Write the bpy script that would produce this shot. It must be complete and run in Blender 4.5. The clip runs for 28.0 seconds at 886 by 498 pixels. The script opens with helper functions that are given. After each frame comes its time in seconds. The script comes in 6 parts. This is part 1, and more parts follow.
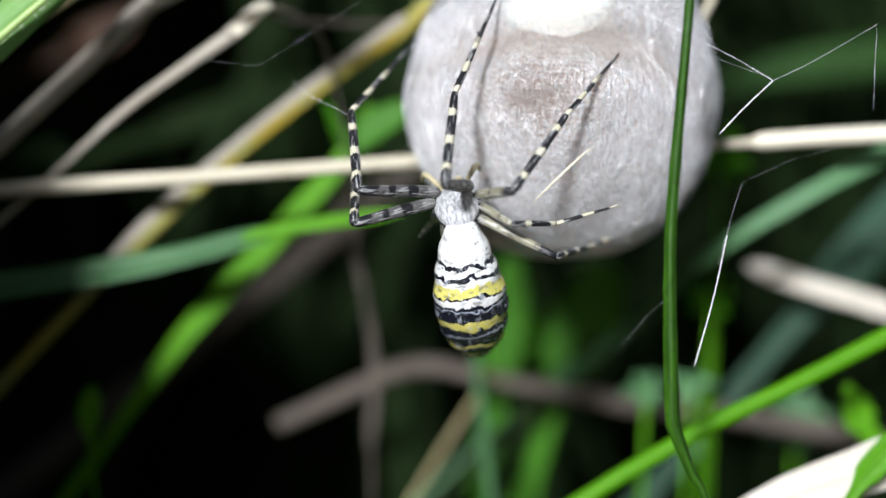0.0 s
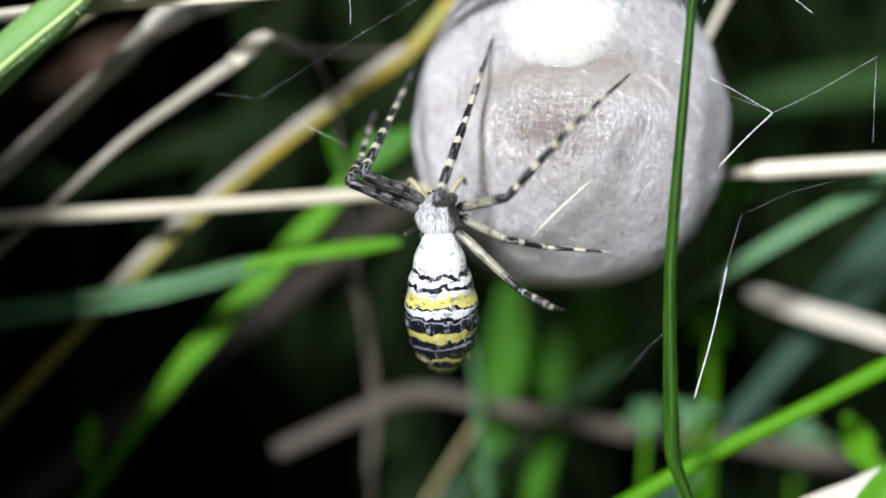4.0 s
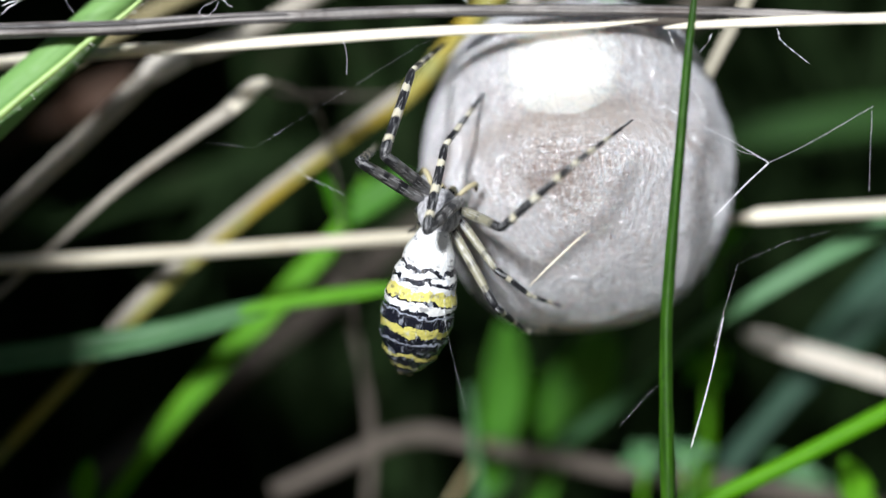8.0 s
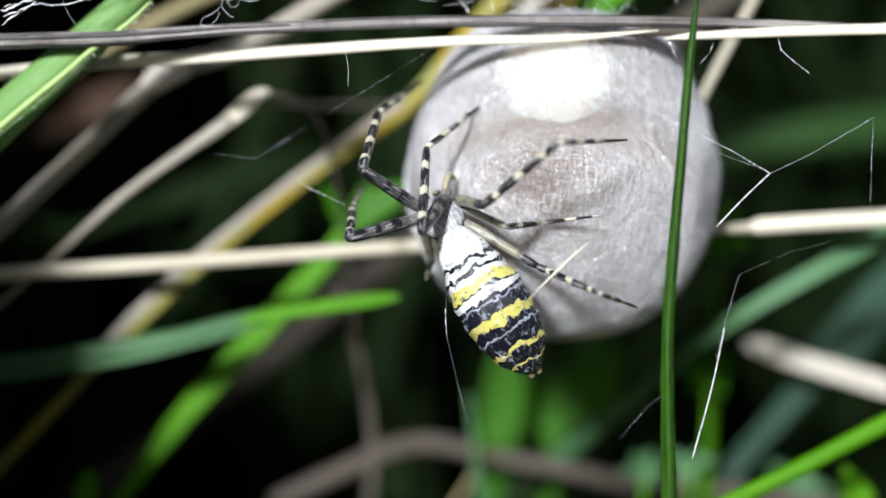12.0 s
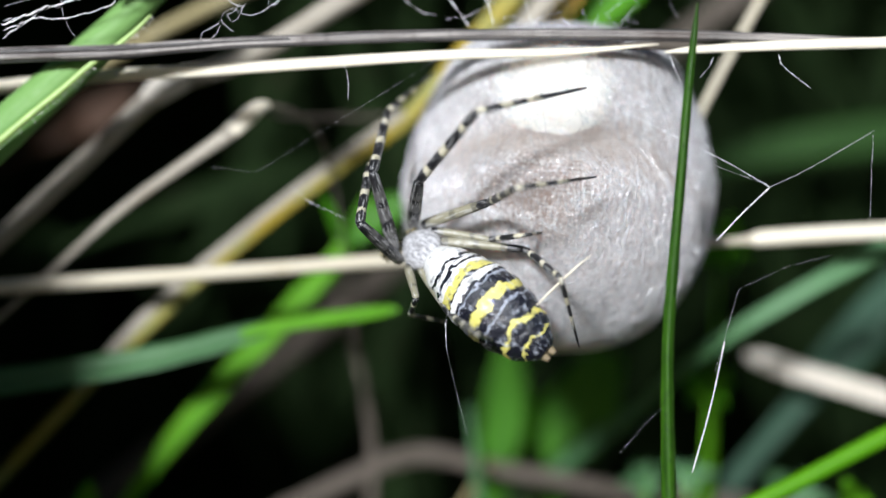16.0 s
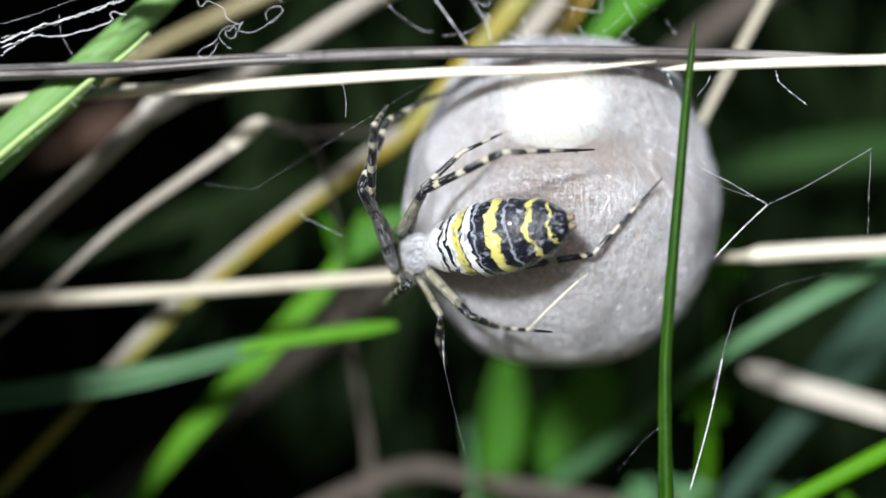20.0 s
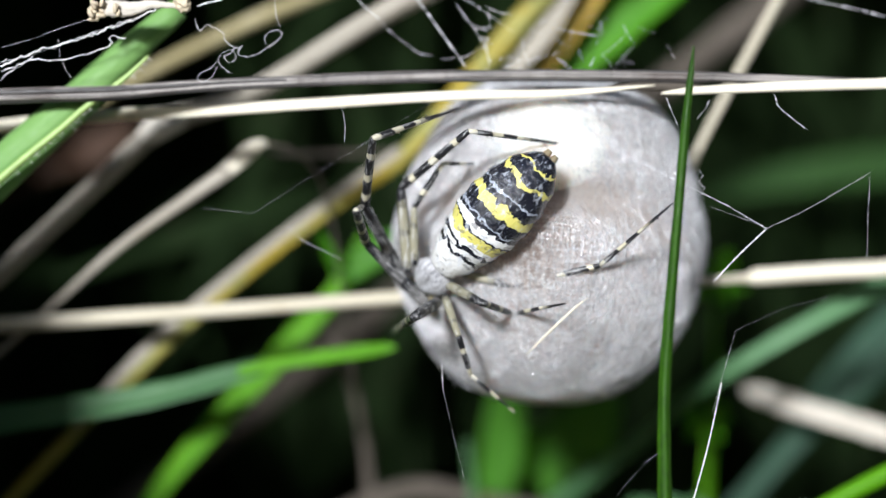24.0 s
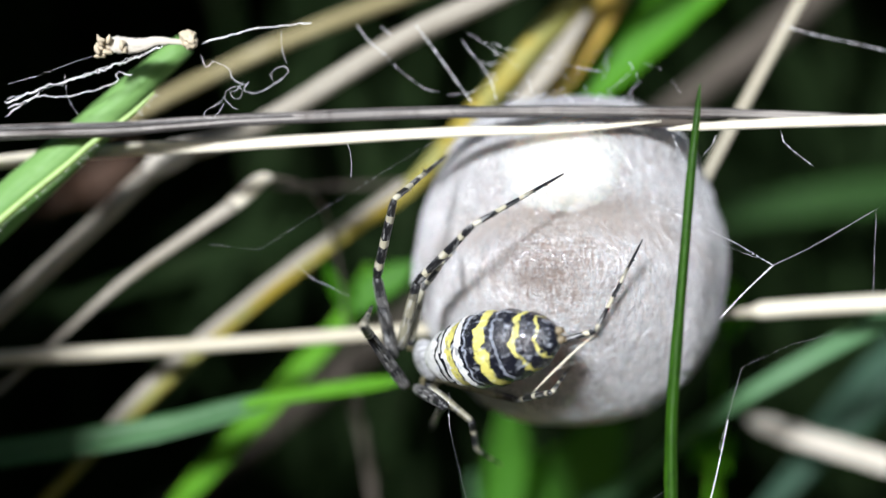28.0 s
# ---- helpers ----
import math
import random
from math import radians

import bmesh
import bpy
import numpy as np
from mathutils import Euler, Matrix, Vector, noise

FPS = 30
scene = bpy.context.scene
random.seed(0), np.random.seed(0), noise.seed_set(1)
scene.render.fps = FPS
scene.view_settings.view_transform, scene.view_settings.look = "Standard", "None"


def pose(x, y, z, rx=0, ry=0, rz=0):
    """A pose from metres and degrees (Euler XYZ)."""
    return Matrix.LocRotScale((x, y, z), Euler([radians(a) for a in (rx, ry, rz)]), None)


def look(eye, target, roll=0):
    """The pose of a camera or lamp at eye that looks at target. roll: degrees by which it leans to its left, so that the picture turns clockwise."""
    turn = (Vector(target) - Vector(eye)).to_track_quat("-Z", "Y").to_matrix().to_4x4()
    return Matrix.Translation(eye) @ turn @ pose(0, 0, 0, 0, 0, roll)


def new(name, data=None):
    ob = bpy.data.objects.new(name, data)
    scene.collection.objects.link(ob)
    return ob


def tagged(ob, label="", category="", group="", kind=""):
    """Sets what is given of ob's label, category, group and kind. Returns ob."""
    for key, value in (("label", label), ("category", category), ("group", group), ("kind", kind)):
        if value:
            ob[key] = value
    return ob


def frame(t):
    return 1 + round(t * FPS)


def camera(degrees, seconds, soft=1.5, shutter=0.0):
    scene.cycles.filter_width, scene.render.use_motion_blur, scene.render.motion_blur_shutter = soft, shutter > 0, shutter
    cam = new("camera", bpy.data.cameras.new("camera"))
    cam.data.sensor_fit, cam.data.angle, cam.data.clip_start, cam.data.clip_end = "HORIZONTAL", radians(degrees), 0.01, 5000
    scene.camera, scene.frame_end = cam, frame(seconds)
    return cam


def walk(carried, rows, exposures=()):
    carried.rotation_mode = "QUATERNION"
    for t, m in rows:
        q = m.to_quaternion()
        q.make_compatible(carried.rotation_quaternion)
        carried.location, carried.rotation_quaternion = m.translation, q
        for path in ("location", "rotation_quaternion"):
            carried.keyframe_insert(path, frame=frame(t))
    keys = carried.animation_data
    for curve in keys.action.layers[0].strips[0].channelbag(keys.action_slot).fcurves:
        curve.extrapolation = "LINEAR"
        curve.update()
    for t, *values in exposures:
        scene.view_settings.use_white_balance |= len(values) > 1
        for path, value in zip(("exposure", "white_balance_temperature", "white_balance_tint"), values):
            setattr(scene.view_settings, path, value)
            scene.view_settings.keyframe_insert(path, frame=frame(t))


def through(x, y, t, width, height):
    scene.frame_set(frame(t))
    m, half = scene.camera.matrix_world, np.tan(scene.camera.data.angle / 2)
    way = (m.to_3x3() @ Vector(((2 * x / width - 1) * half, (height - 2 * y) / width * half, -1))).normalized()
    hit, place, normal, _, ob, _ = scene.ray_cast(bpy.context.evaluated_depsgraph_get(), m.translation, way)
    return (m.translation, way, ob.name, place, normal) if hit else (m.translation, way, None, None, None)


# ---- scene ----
# All lengths below are in millimetres from the middle of the egg sac; V() turns them into world metres.
GROUND = -62.0


def V(x, y, z):
    return Vector((x * 0.001, y * 0.001, (z - GROUND) * 0.001))


# ---- camera ----
cam = camera(30, 28.0)
cam.data.dof.use_dof = True
cam.data.dof.focus_distance = 0.1155
cam.data.dof.aperture_fstop = 10
PATH = [
    (0.0, -10.12, -9.86, -1.00), (0.5, -10.12, -9.68, -0.96), (1.0, -10.12, -9.50, -0.92),
    (1.5, -10.12, -9.31, -0.88), (2.0, -10.12, -9.09, -0.83), (2.5, -10.11, -8.89, -0.79),
    (3.0, -10.11, -8.66, -0.74), (3.5, -10.11, -8.43, -0.69), (5.5, -10.06, -7.77, -0.54),
    (6.0, -9.98, -7.38, -0.46), (6.5, -9.93, -6.97, -0.37), (7.0, -9.90, -6.53, -0.27), (7.5, -9.88, -6.15, -0.19),
    (8.0, -9.85, -5.86, -0.12), (8.5, -9.85, -5.63, -0.07), (9.0, -9.87, -5.50, -0.04), (9.5, -9.87, -5.39, -0.02),
    (10.0, -9.86, -5.35, -0.01), (10.5, -9.88, -5.30, -0.00), (11.0, -9.90, -5.29, -0.00),
    (11.5, -9.92, -5.31, -0.01), (12.0, -9.94, -5.33, -0.01), (12.5, -9.96, -5.29, -0.00),
    (14.5, -9.95, -5.03, 0.06), (15.0, -9.94, -4.91, 0.08), (15.5, -9.94, -4.77, 0.11), (16.0, -9.94, -4.66, 0.14),
    (16.5, -9.95, -4.57, 0.16), (17.0, -9.96, -4.45, 0.18), (17.5, -9.96, -4.32, 0.21), (18.0, -9.96, -4.25, 0.23),
    (18.5, -9.94, -4.22, 0.23), (19.0, -9.88, -4.10, 0.26), (19.5, -9.82, -3.96, 0.29), (20.0, -9.77, -3.81, 0.33),
    (20.5, -9.73, -3.65, 0.36), (21.0, -9.73, -3.51, 0.39), (21.5, -9.73, -3.31, 0.43), (23.5, -9.71, -2.83, 0.54),
    (24.0, -9.70, -2.62, 0.58), (24.5, -9.68, -2.48, 0.61), (25.0, -9.66, -2.34, 0.65), (25.5, -9.65, -2.19, 0.68),
    (26.0, -9.70, -1.99, 0.72), (26.5, -9.79, -1.72, 0.78), (27.0, -9.88, -1.43, 0.84), (27.5, -9.99, -1.11, 0.91),
    (28.0, -10.15, -0.83, 0.97),
]
walk(cam, [(t, Matrix.Translation(V(x, -130, z)) @ pose(0, 0, 0, 90 + tilt, 0, 0)) for t, x, z, tilt in PATH],
     exposures=[(0.0, 0.52, 6020, 10), (8.0, 0.48, 6020, 10), (21.0, 0.48, 6020, 10), (28.0, 0.58, 6020, 10)])

# ---- sky and sun ----
SUN_FROM = Vector((-0.28, -0.90, 0.32)).normalized()
world = bpy.data.worlds.new("sky")
scene.world = world
world.use_nodes = True
sky = world.node_tree.nodes.new("ShaderNodeTexSky")
sky.sky_type, sky.sun_disc = "NISHITA", False
sky.sun_elevation = math.asin(SUN_FROM.z)
sky.sun_rotation = math.atan2(SUN_FROM.x, SUN_FROM.y)
world.node_tree.links.new(sky.outputs[0], world.node_tree.nodes["Background"].inputs[0])
world.node_tree.nodes["Background"].inputs[1].default_value = 0.035
sun = new("sun", bpy.data.lights.new("sun", "SUN"))
sun.data.energy, sun.data.angle, sun.data.color = 4.55, radians(7), (1.0, 0.985, 0.965)
sun.matrix_world = look(SUN_FROM, (0, 0, 0))


# ---- materials ----
class Nodes:
    """A material and short ways to wire it."""

    def __init__(self, name):
        self.mat = bpy.data.materials.new(name)
        self.mat.use_nodes = True
        self.tree = self.mat.node_tree
        self.bsdf = self.tree.nodes["Principled BSDF"]
        self.out = self.tree.nodes["Material Output"]

    def add(self, kind, ins=None, **props):
        n = self.tree.nodes.new("ShaderNode" + kind)
        for k, v in props.items():
            setattr(n, k, v)
        for k, v in (ins or {}).items():
            if isinstance(v, bpy.types.NodeSocket):
                self.tree.links.new(v, n.inputs[k])
            else:
                n.inputs[k].default_value = v
        return n

    def coords(self, kind="UV", scale=(1, 1, 1)):
        c = self.add("TexCoord").outputs[kind]
        return self.add("Mapping", {"Vector": c, "Scale": scale}).outputs[0]

    def noise(self, vec, scale, detail=4.0, rough=0.6):
        return self.add("TexNoise", {"Vector": vec, "Scale": scale, "Detail": detail, "Roughness": rough}).outputs[0]

    def ramp(self, fac, stops, interp="LINEAR"):
        r = self.add("ValToRGB", {"Fac": fac})
        e = r.color_ramp
        e.interpolation = interp
        while len(e.elements) < len(stops):
            e.elements.new(1.0)
        for el, (p, c) in zip(e.elements, stops):
            el.position, el.color = p, (*c, 1) if len(c) == 3 else c
        return r.outputs[0]

    def mix(self, fac, a, b, mode="MIX"):
        return self.add("MixRGB", {"Fac": fac, "Color1": a, "Color2": b}, blend_type=mode).outputs[0]

    def math(self, op, a, b=0.0):
        return self.add("Math", {0: a, 1: b}, operation=op).outputs[0]

    def bump(self, height, strength, dist):
        return self.add("Bump", {"Height": height, "Strength": strength, "Distance": dist}).outputs[0]

    def put(self, **ins):
        for k, v in ins.items():
            k = {"color": "Base Color", "rough": "Roughness", "normal": "Normal", "metal": "Metallic", "spec": "Specular IOR Level",
                 "sheen": "Sheen Weight", "sss": "Subsurface Weight", "coat": "Coat Weight"}[k]
            if isinstance(v, bpy.types.NodeSocket):
                self.tree.links.new(v, self.bsdf.inputs[k])
            else:
                self.bsdf.inputs[k].default_value = v
        return self


def rgba(c):
    return (*c, 1)


def plant_material(name, light, dark, patch=None, patch_at=0.62, through=0.3, rough=0.42, veins=6.0, spots=0.5, spec=0.4):
    """Leaf or stalk: fine lines along it, blotches, light that passes through."""
    m = Nodes(name)
    lines = m.noise(m.coords("UV", (veins, 0.12, 1)), 1.0, 3)
    blotch = m.noise(m.coords("UV", (0.35, 0.16, 1)), 1.0, 5)
    speck = m.noise(m.coords("UV", (3.0, 1.6, 1)), 1.0, 3)
    col = m.mix(m.ramp(lines, [(0.32, (0, 0, 0)), (0.68, (1, 1, 1))]), rgba(dark), rgba(light))
    col = m.mix(m.math("MULTIPLY", m.ramp(speck, [(0.55, (0, 0, 0)), (0.75, (1, 1, 1))]), spots), col, rgba([c * 0.55 for c in dark]))
    if patch:
        col = m.mix(m.ramp(blotch, [(patch_at - 0.08, (0, 0, 0)), (patch_at + 0.05, (1, 1, 1))]), col, rgba(patch))
    else:
        col = m.mix(m.ramp(blotch, [(0.3, (0, 0, 0)), (0.7, (0.45, 0.45, 0.45))]), col, rgba(dark))
    m.put(color=col, rough=m.ramp(speck, [(0.3, (rough,) * 3), (0.8, (rough + 0.25,) * 3)]), spec=spec,
          normal=m.bump(lines, 0.5, 0.00012))
    if through:
        t = m.add("BsdfTranslucent", {"Color": m.mix(0.5, col, rgba([min(1, c * 1.6) for c in light]))})
        s = m.add("MixShader", {0: through, 1: m.bsdf.outputs[0], 2: t.outputs[0]})
        m.tree.links.new(s.outputs[0], m.out.inputs[0])
    return m.mat


GREEN = plant_material("green_blade", (0.155, 0.42, 0.005), (0.07, 0.24, 0.003), through=0.35, spec=0.2)
GREEN_PALE = plant_material("pale_green_blade", (0.10, 0.22, 0.085), (0.045, 0.13, 0.045), through=0.25)
GREEN_BLUE = plant_material("bluish_green_blade", (0.13, 0.28, 0.12), (0.065, 0.17, 0.065), through=0.25)
# Near-black green: the thicket's deep shade is put into the grass colour.
GREEN_SHADED = plant_material("shade_darkened_grass", (0.013, 0.028, 0.006), (0.005, 0.012, 0.003), patch=(0.024, 0.02, 0.012), patch_at=0.68, through=0.15, rough=0.7, spec=0.1)
# Green dimmed for the blade far back, so its shade sits in the colour.
GREEN_DIM = plant_material("shade_dimmed_blade", (0.03, 0.085, 0.012), (0.012, 0.04, 0.006), through=0.2, spec=0.2)
# Teal of its own, with the far shade put into the colour.
GREEN_TEAL = plant_material("shaded_teal_blade", (0.04, 0.10, 0.058), (0.018, 0.052, 0.03), through=0.2, spec=0.2)
LEAF = plant_material("herb_leaf", (0.12, 0.38, 0.005), (0.055, 0.23, 0.003), through=0.4, veins=2.0, spec=0.2)
# Dimmer copy of the herb leaf, with shade mixed into its green.
LEAF_SHADE = plant_material("shade_tinted_leaf", (0.085, 0.27, 0.012), (0.04, 0.16, 0.006), through=0.35, veins=2.0, spec=0.2)
STRAW = plant_material("straw", (0.88, 0.83, 0.70), (0.74, 0.67, 0.50), patch=(0.62, 0.52, 0.34), patch_at=0.74, through=0.1, rough=0.45, veins=8, spots=0.35)
# Darker, duller copy of the straw colours.
STRAW_DULL = plant_material("dull_straw", (0.68, 0.63, 0.50), (0.54, 0.48, 0.35), patch=(0.45, 0.37, 0.24), patch_at=0.72, through=0.1, rough=0.5, veins=8, spots=0.35)
PALE_DRY = plant_material("pale_dry_stalk", (0.43, 0.395, 0.33), (0.26, 0.23, 0.18), patch=(0.27, 0.22, 0.16), patch_at=0.68, through=0.05, rough=0.6, veins=5)
BROWN_DRY = plant_material("brown_dry_stalk", (0.38, 0.33, 0.17), (0.24, 0.20, 0.09), patch=(0.42, 0.37, 0.22), through=0.05, rough=0.6, veins=5)
# Dull dry brown, darkened further to carry the shade low down and far back.
DULL_SHADED = plant_material("dull_shaded_stalk", (0.115, 0.096, 0.076), (0.062, 0.051, 0.04), patch=(0.038, 0.031, 0.023), through=0.0, rough=0.75, veins=4)
# Slim blade: the shade on its face is put into the dark green.
GREEN_SLIM = plant_material("shade_darkened_slim_blade", (0.06, 0.18, 0.008), (0.010, 0.035, 0.003), spec=0.35, through=0.2, rough=0.3, veins=3.2, spots=0.8)
CHARRED = plant_material("blackened_strand", (0.13, 0.12, 0.115), (0.018, 0.016, 0.016), through=0.0, rough=0.32, veins=12)
SHEATH = plant_material("green_sheath", (0.23, 0.41, 0.13), (0.16, 0.32, 0.085), through=0.15, rough=0.5, veins=2.5, spots=0.12, spec=0.3)
GREY_DRY = plant_material("grey_dry_stem", (0.42, 0.39, 0.36), (0.035, 0.03, 0.03), patch=(0.12, 0.10, 0.09), patch_at=0.6, through=0.0, rough=0.45, veins=7)
YELLOWING = plant_material("yellowing_stem", (0.36, 0.35, 0.11), (0.21, 0.21, 0.04), patch=(0.38, 0.28, 0.02), patch_at=0.56, through=0.12, rough=0.5, veins=4)
YELLOW_LEAF = plant_material("yellow_leaf", (0.60, 0.42, 0.06), (0.45, 0.30, 0.03), patch=(0.16, 0.22, 0.04), patch_at=0.6, through=0.25)
# Rust brown of the leaf, cut down in colour for the shade far back.
RUST = plant_material("shaded_rust_leaf", (0.06, 0.026, 0.008), (0.035, 0.014, 0.005), through=0.15, rough=0.6)
WHITE_DRY = plant_material("bleached_leaf", (0.80, 0.76, 0.68), (0.62, 0.56, 0.46), through=0.2, rough=0.55, veins=3)


def silk_material(name, wool):
    """Spun silk: crossing fibres, light that soaks through; wool: brown floss seen through the skin, and a painted
    shadow arc.
    """
    m = Nodes(name)
    co = m.add("TexCoord").outputs["Object"]
    wide = m.noise(co, 140, 4)
    f1 = m.noise(m.add("Mapping", {"Vector": co, "Rotation": (0.5, 0.4, 0.3), "Scale": (9000, 700, 9000)}).outputs[0], 0.6, 3)
    f2 = m.noise(m.add("Mapping", {"Vector": co, "Rotation": (-0.6, 0.9, 1.2), "Scale": (700, 9000, 9000)}).outputs[0], 0.6, 3)
    f3 = m.noise(m.add("Mapping", {"Vector": co, "Rotation": (0.2, -0.8, 0.1), "Scale": (9000, 9000, 700)}).outputs[0], 0.6, 3)
    fib = m.math("ADD", m.math("ADD", f1, f2), f3)
    fine = m.math("MULTIPLY", fib, 0.3333)
    if wool:
        col = m.mix(m.ramp(wide, [(0.42, (0, 0, 0)), (0.68, (1, 1, 1))]), (0.93, 0.91, 0.905, 1), (0.85, 0.815, 0.80, 1))
        sep = m.add("SeparateXYZ", {0: co})
        tuft = m.math("MULTIPLY", m.math("ADD", m.noise(m.add("Mapping", {"Vector": co, "Rotation": (0.3, 0.7, 0.2), "Scale": (4200, 900, 4200)}).outputs[0], 0.6, 4),
                                         m.noise(m.add("Mapping", {"Vector": co, "Rotation": (-0.4, -0.5, 0.9), "Scale": (900, 4200, 3600)}).outputs[0], 0.6, 4)), 0.5)
        cup = m.ramp(m.math("ADD", m.math("MULTIPLY", sep.outputs[2], 100.0), m.math("ADD", m.math("MULTIPLY", m.noise(co, 200, 3), 0.5), 2.45)), [(0.25, (0, 0, 0)), (0.75, (1, 1, 1))])
        col = m.mix(m.math("MULTIPLY", cup, m.ramp(fine, [(0.44, (1, 1, 1)), (0.53, (0, 0, 0))])), col, (0.46, 0.395, 0.365, 1))
        col = m.mix(m.math("MULTIPLY", cup, m.ramp(tuft, [(0.42, (0.75, 0.75, 0.75)), (0.54, (0, 0, 0))])), col, (0.52, 0.45, 0.42, 1))
        x = m.math("MULTIPLY", sep.outputs[0], 1000.0)
        z = m.math("ADD", m.math("MULTIPLY", sep.outputs[2], 1000.0), 12.6)
        rag = m.math("SUBTRACT", m.noise(co, 330, 5), 0.5)
        # an arc under the lid: brown floss with a band of shadow painted in
        x1 = m.math("ADD", x, 1.4)
        arc = m.math("ABSOLUTE", m.math("ADD", m.math("SUBTRACT", z, 3.5), m.math("MULTIPLY", m.math("MULTIPLY", x1, x1), 0.026)))
        shadow_band = m.math("ADD", m.math("MULTIPLY", arc, 0.36), m.math("ADD", m.math("MULTIPLY", m.math("ABSOLUTE", m.math("SUBTRACT", x, 2.0)), 0.03), m.math("MULTIPLY", rag, 1.2)))
        col = m.mix(m.ramp(shadow_band, [(0.25, (0.85, 0.85, 0.85)), (0.85, (0, 0, 0))]), col, (0.44, 0.37, 0.32, 1))
        # floss that fills the middle, broken up by the white fibres over it
        x2, z2 = m.math("ADD", x, 2.6), m.math("ADD", z, 0.6)
        far = m.math("SQRT", m.math("ADD", m.math("MULTIPLY", m.math("MULTIPLY", x2, x2), 0.036), m.math("MULTIPLY", m.math("MULTIPLY", z2, z2), 0.06)))
        spot = m.math("ADD", far, m.math("ADD", m.math("MULTIPLY", rag, 1.6), m.math("MULTIPLY", m.math("SUBTRACT", fine, 0.5), 4.5)))
        col = m.mix(m.ramp(spot, [(0.2, (0.85, 0.85, 0.85)), (1.0, (0, 0, 0))]), col, (0.24, 0.17, 0.13, 1))
    else:
        col = m.mix(m.ramp(wide, [(0.42, (0, 0, 0)), (0.68, (1, 1, 1))]), (0.84, 0.81, 0.75, 1), (0.78, 0.745, 0.68, 1))
        col = m.mix(m.ramp(fine, [(0.42, (0.4, 0.4, 0.4)), (0.54, (0, 0, 0))]), col, (0.62, 0.58, 0.54, 1))
    m.put(color=col, rough=0.38, spec=0.5, sheen=0.3, sss=0.55 if wool else 0.9, normal=m.bump(fib, 1.0 if wool else 0.4, 0.00022))
    m.bsdf.inputs["Subsurface Radius"].default_value = (1.0, 0.78, 0.66)
    m.bsdf.inputs["Subsurface Scale"].default_value = 0.008 if wool else 0.0045
    t = m.add("BsdfTranslucent", {"Color": m.mix(0.6, col, (0.97, 0.93, 0.90, 1))})
    sh = m.add("MixShader", {0: 0.2, 1: m.bsdf.outputs[0], 2: t.outputs[0]})
    m.tree.links.new(sh.outputs[0], m.out.inputs[0])
    return m.mat


def plain(name, color, rough=0.5, spec=0.5, metal=0.0, grain=None, through=0.0):
    m = Nodes(name)
    n = m.noise(m.coords("Object", (1, 1, 1)), grain or 900, 4)
    col = m.mix(m.ramp(n, [(0.3, (0, 0, 0)), (0.7, (1, 1, 1))]), rgba([c * 0.72 for c in color]), rgba(color))
    m.put(color=col, rough=rough, spec=spec, metal=metal, normal=m.bump(n, 0.3, 0.0001))
    if through:
        t = m.add("BsdfTranslucent", {"Color": col})
        s = m.add("MixShader", {0: through, 1: m.bsdf.outputs[0], 2: t.outputs[0]})
        m.tree.links.new(s.outputs[0], m.out.inputs[0])
    return m.mat


SILK = silk_material("egg_sac_silk", True)
LID_SILK = silk_material("dense_silk", False)


def fibre_material():
    """A clear silk fibre: most of the light goes past it, some glints."""
    m = Nodes("silk_fibre")
    m.put(color=(0.98, 0.98, 0.99, 1), rough=0.2, spec=1.0)
    clear = m.add("BsdfTransparent")
    gloss = m.add("BsdfGlossy", {"Color": (0.97, 0.97, 1.0, 1), "Roughness": 0.22})
    s = m.add("MixShader", {0: 0.68, 1: clear.outputs[0], 2: m.bsdf.outputs[0]})
    g = m.add("MixShader", {0: 0.34, 1: s.outputs[0], 2: gloss.outputs[0]})
    m.tree.links.new(g.outputs[0], m.out.inputs[0])
    return m.mat


FIBRE = fibre_material()
THREAD = plain("silk_thread", (0.95, 0.95, 0.97), 0.16, 1.0)
FLORET = plain("dry_floret_husk", (0.66, 0.56, 0.40), 0.6, 0.3, grain=1800)
RIB = plain("pale_rib", (0.36, 0.52, 0.16), 0.4, 0.4, grain=700)
HAIR = plain("plant_hair", (0.9, 0.92, 0.82), 0.4, 0.5)


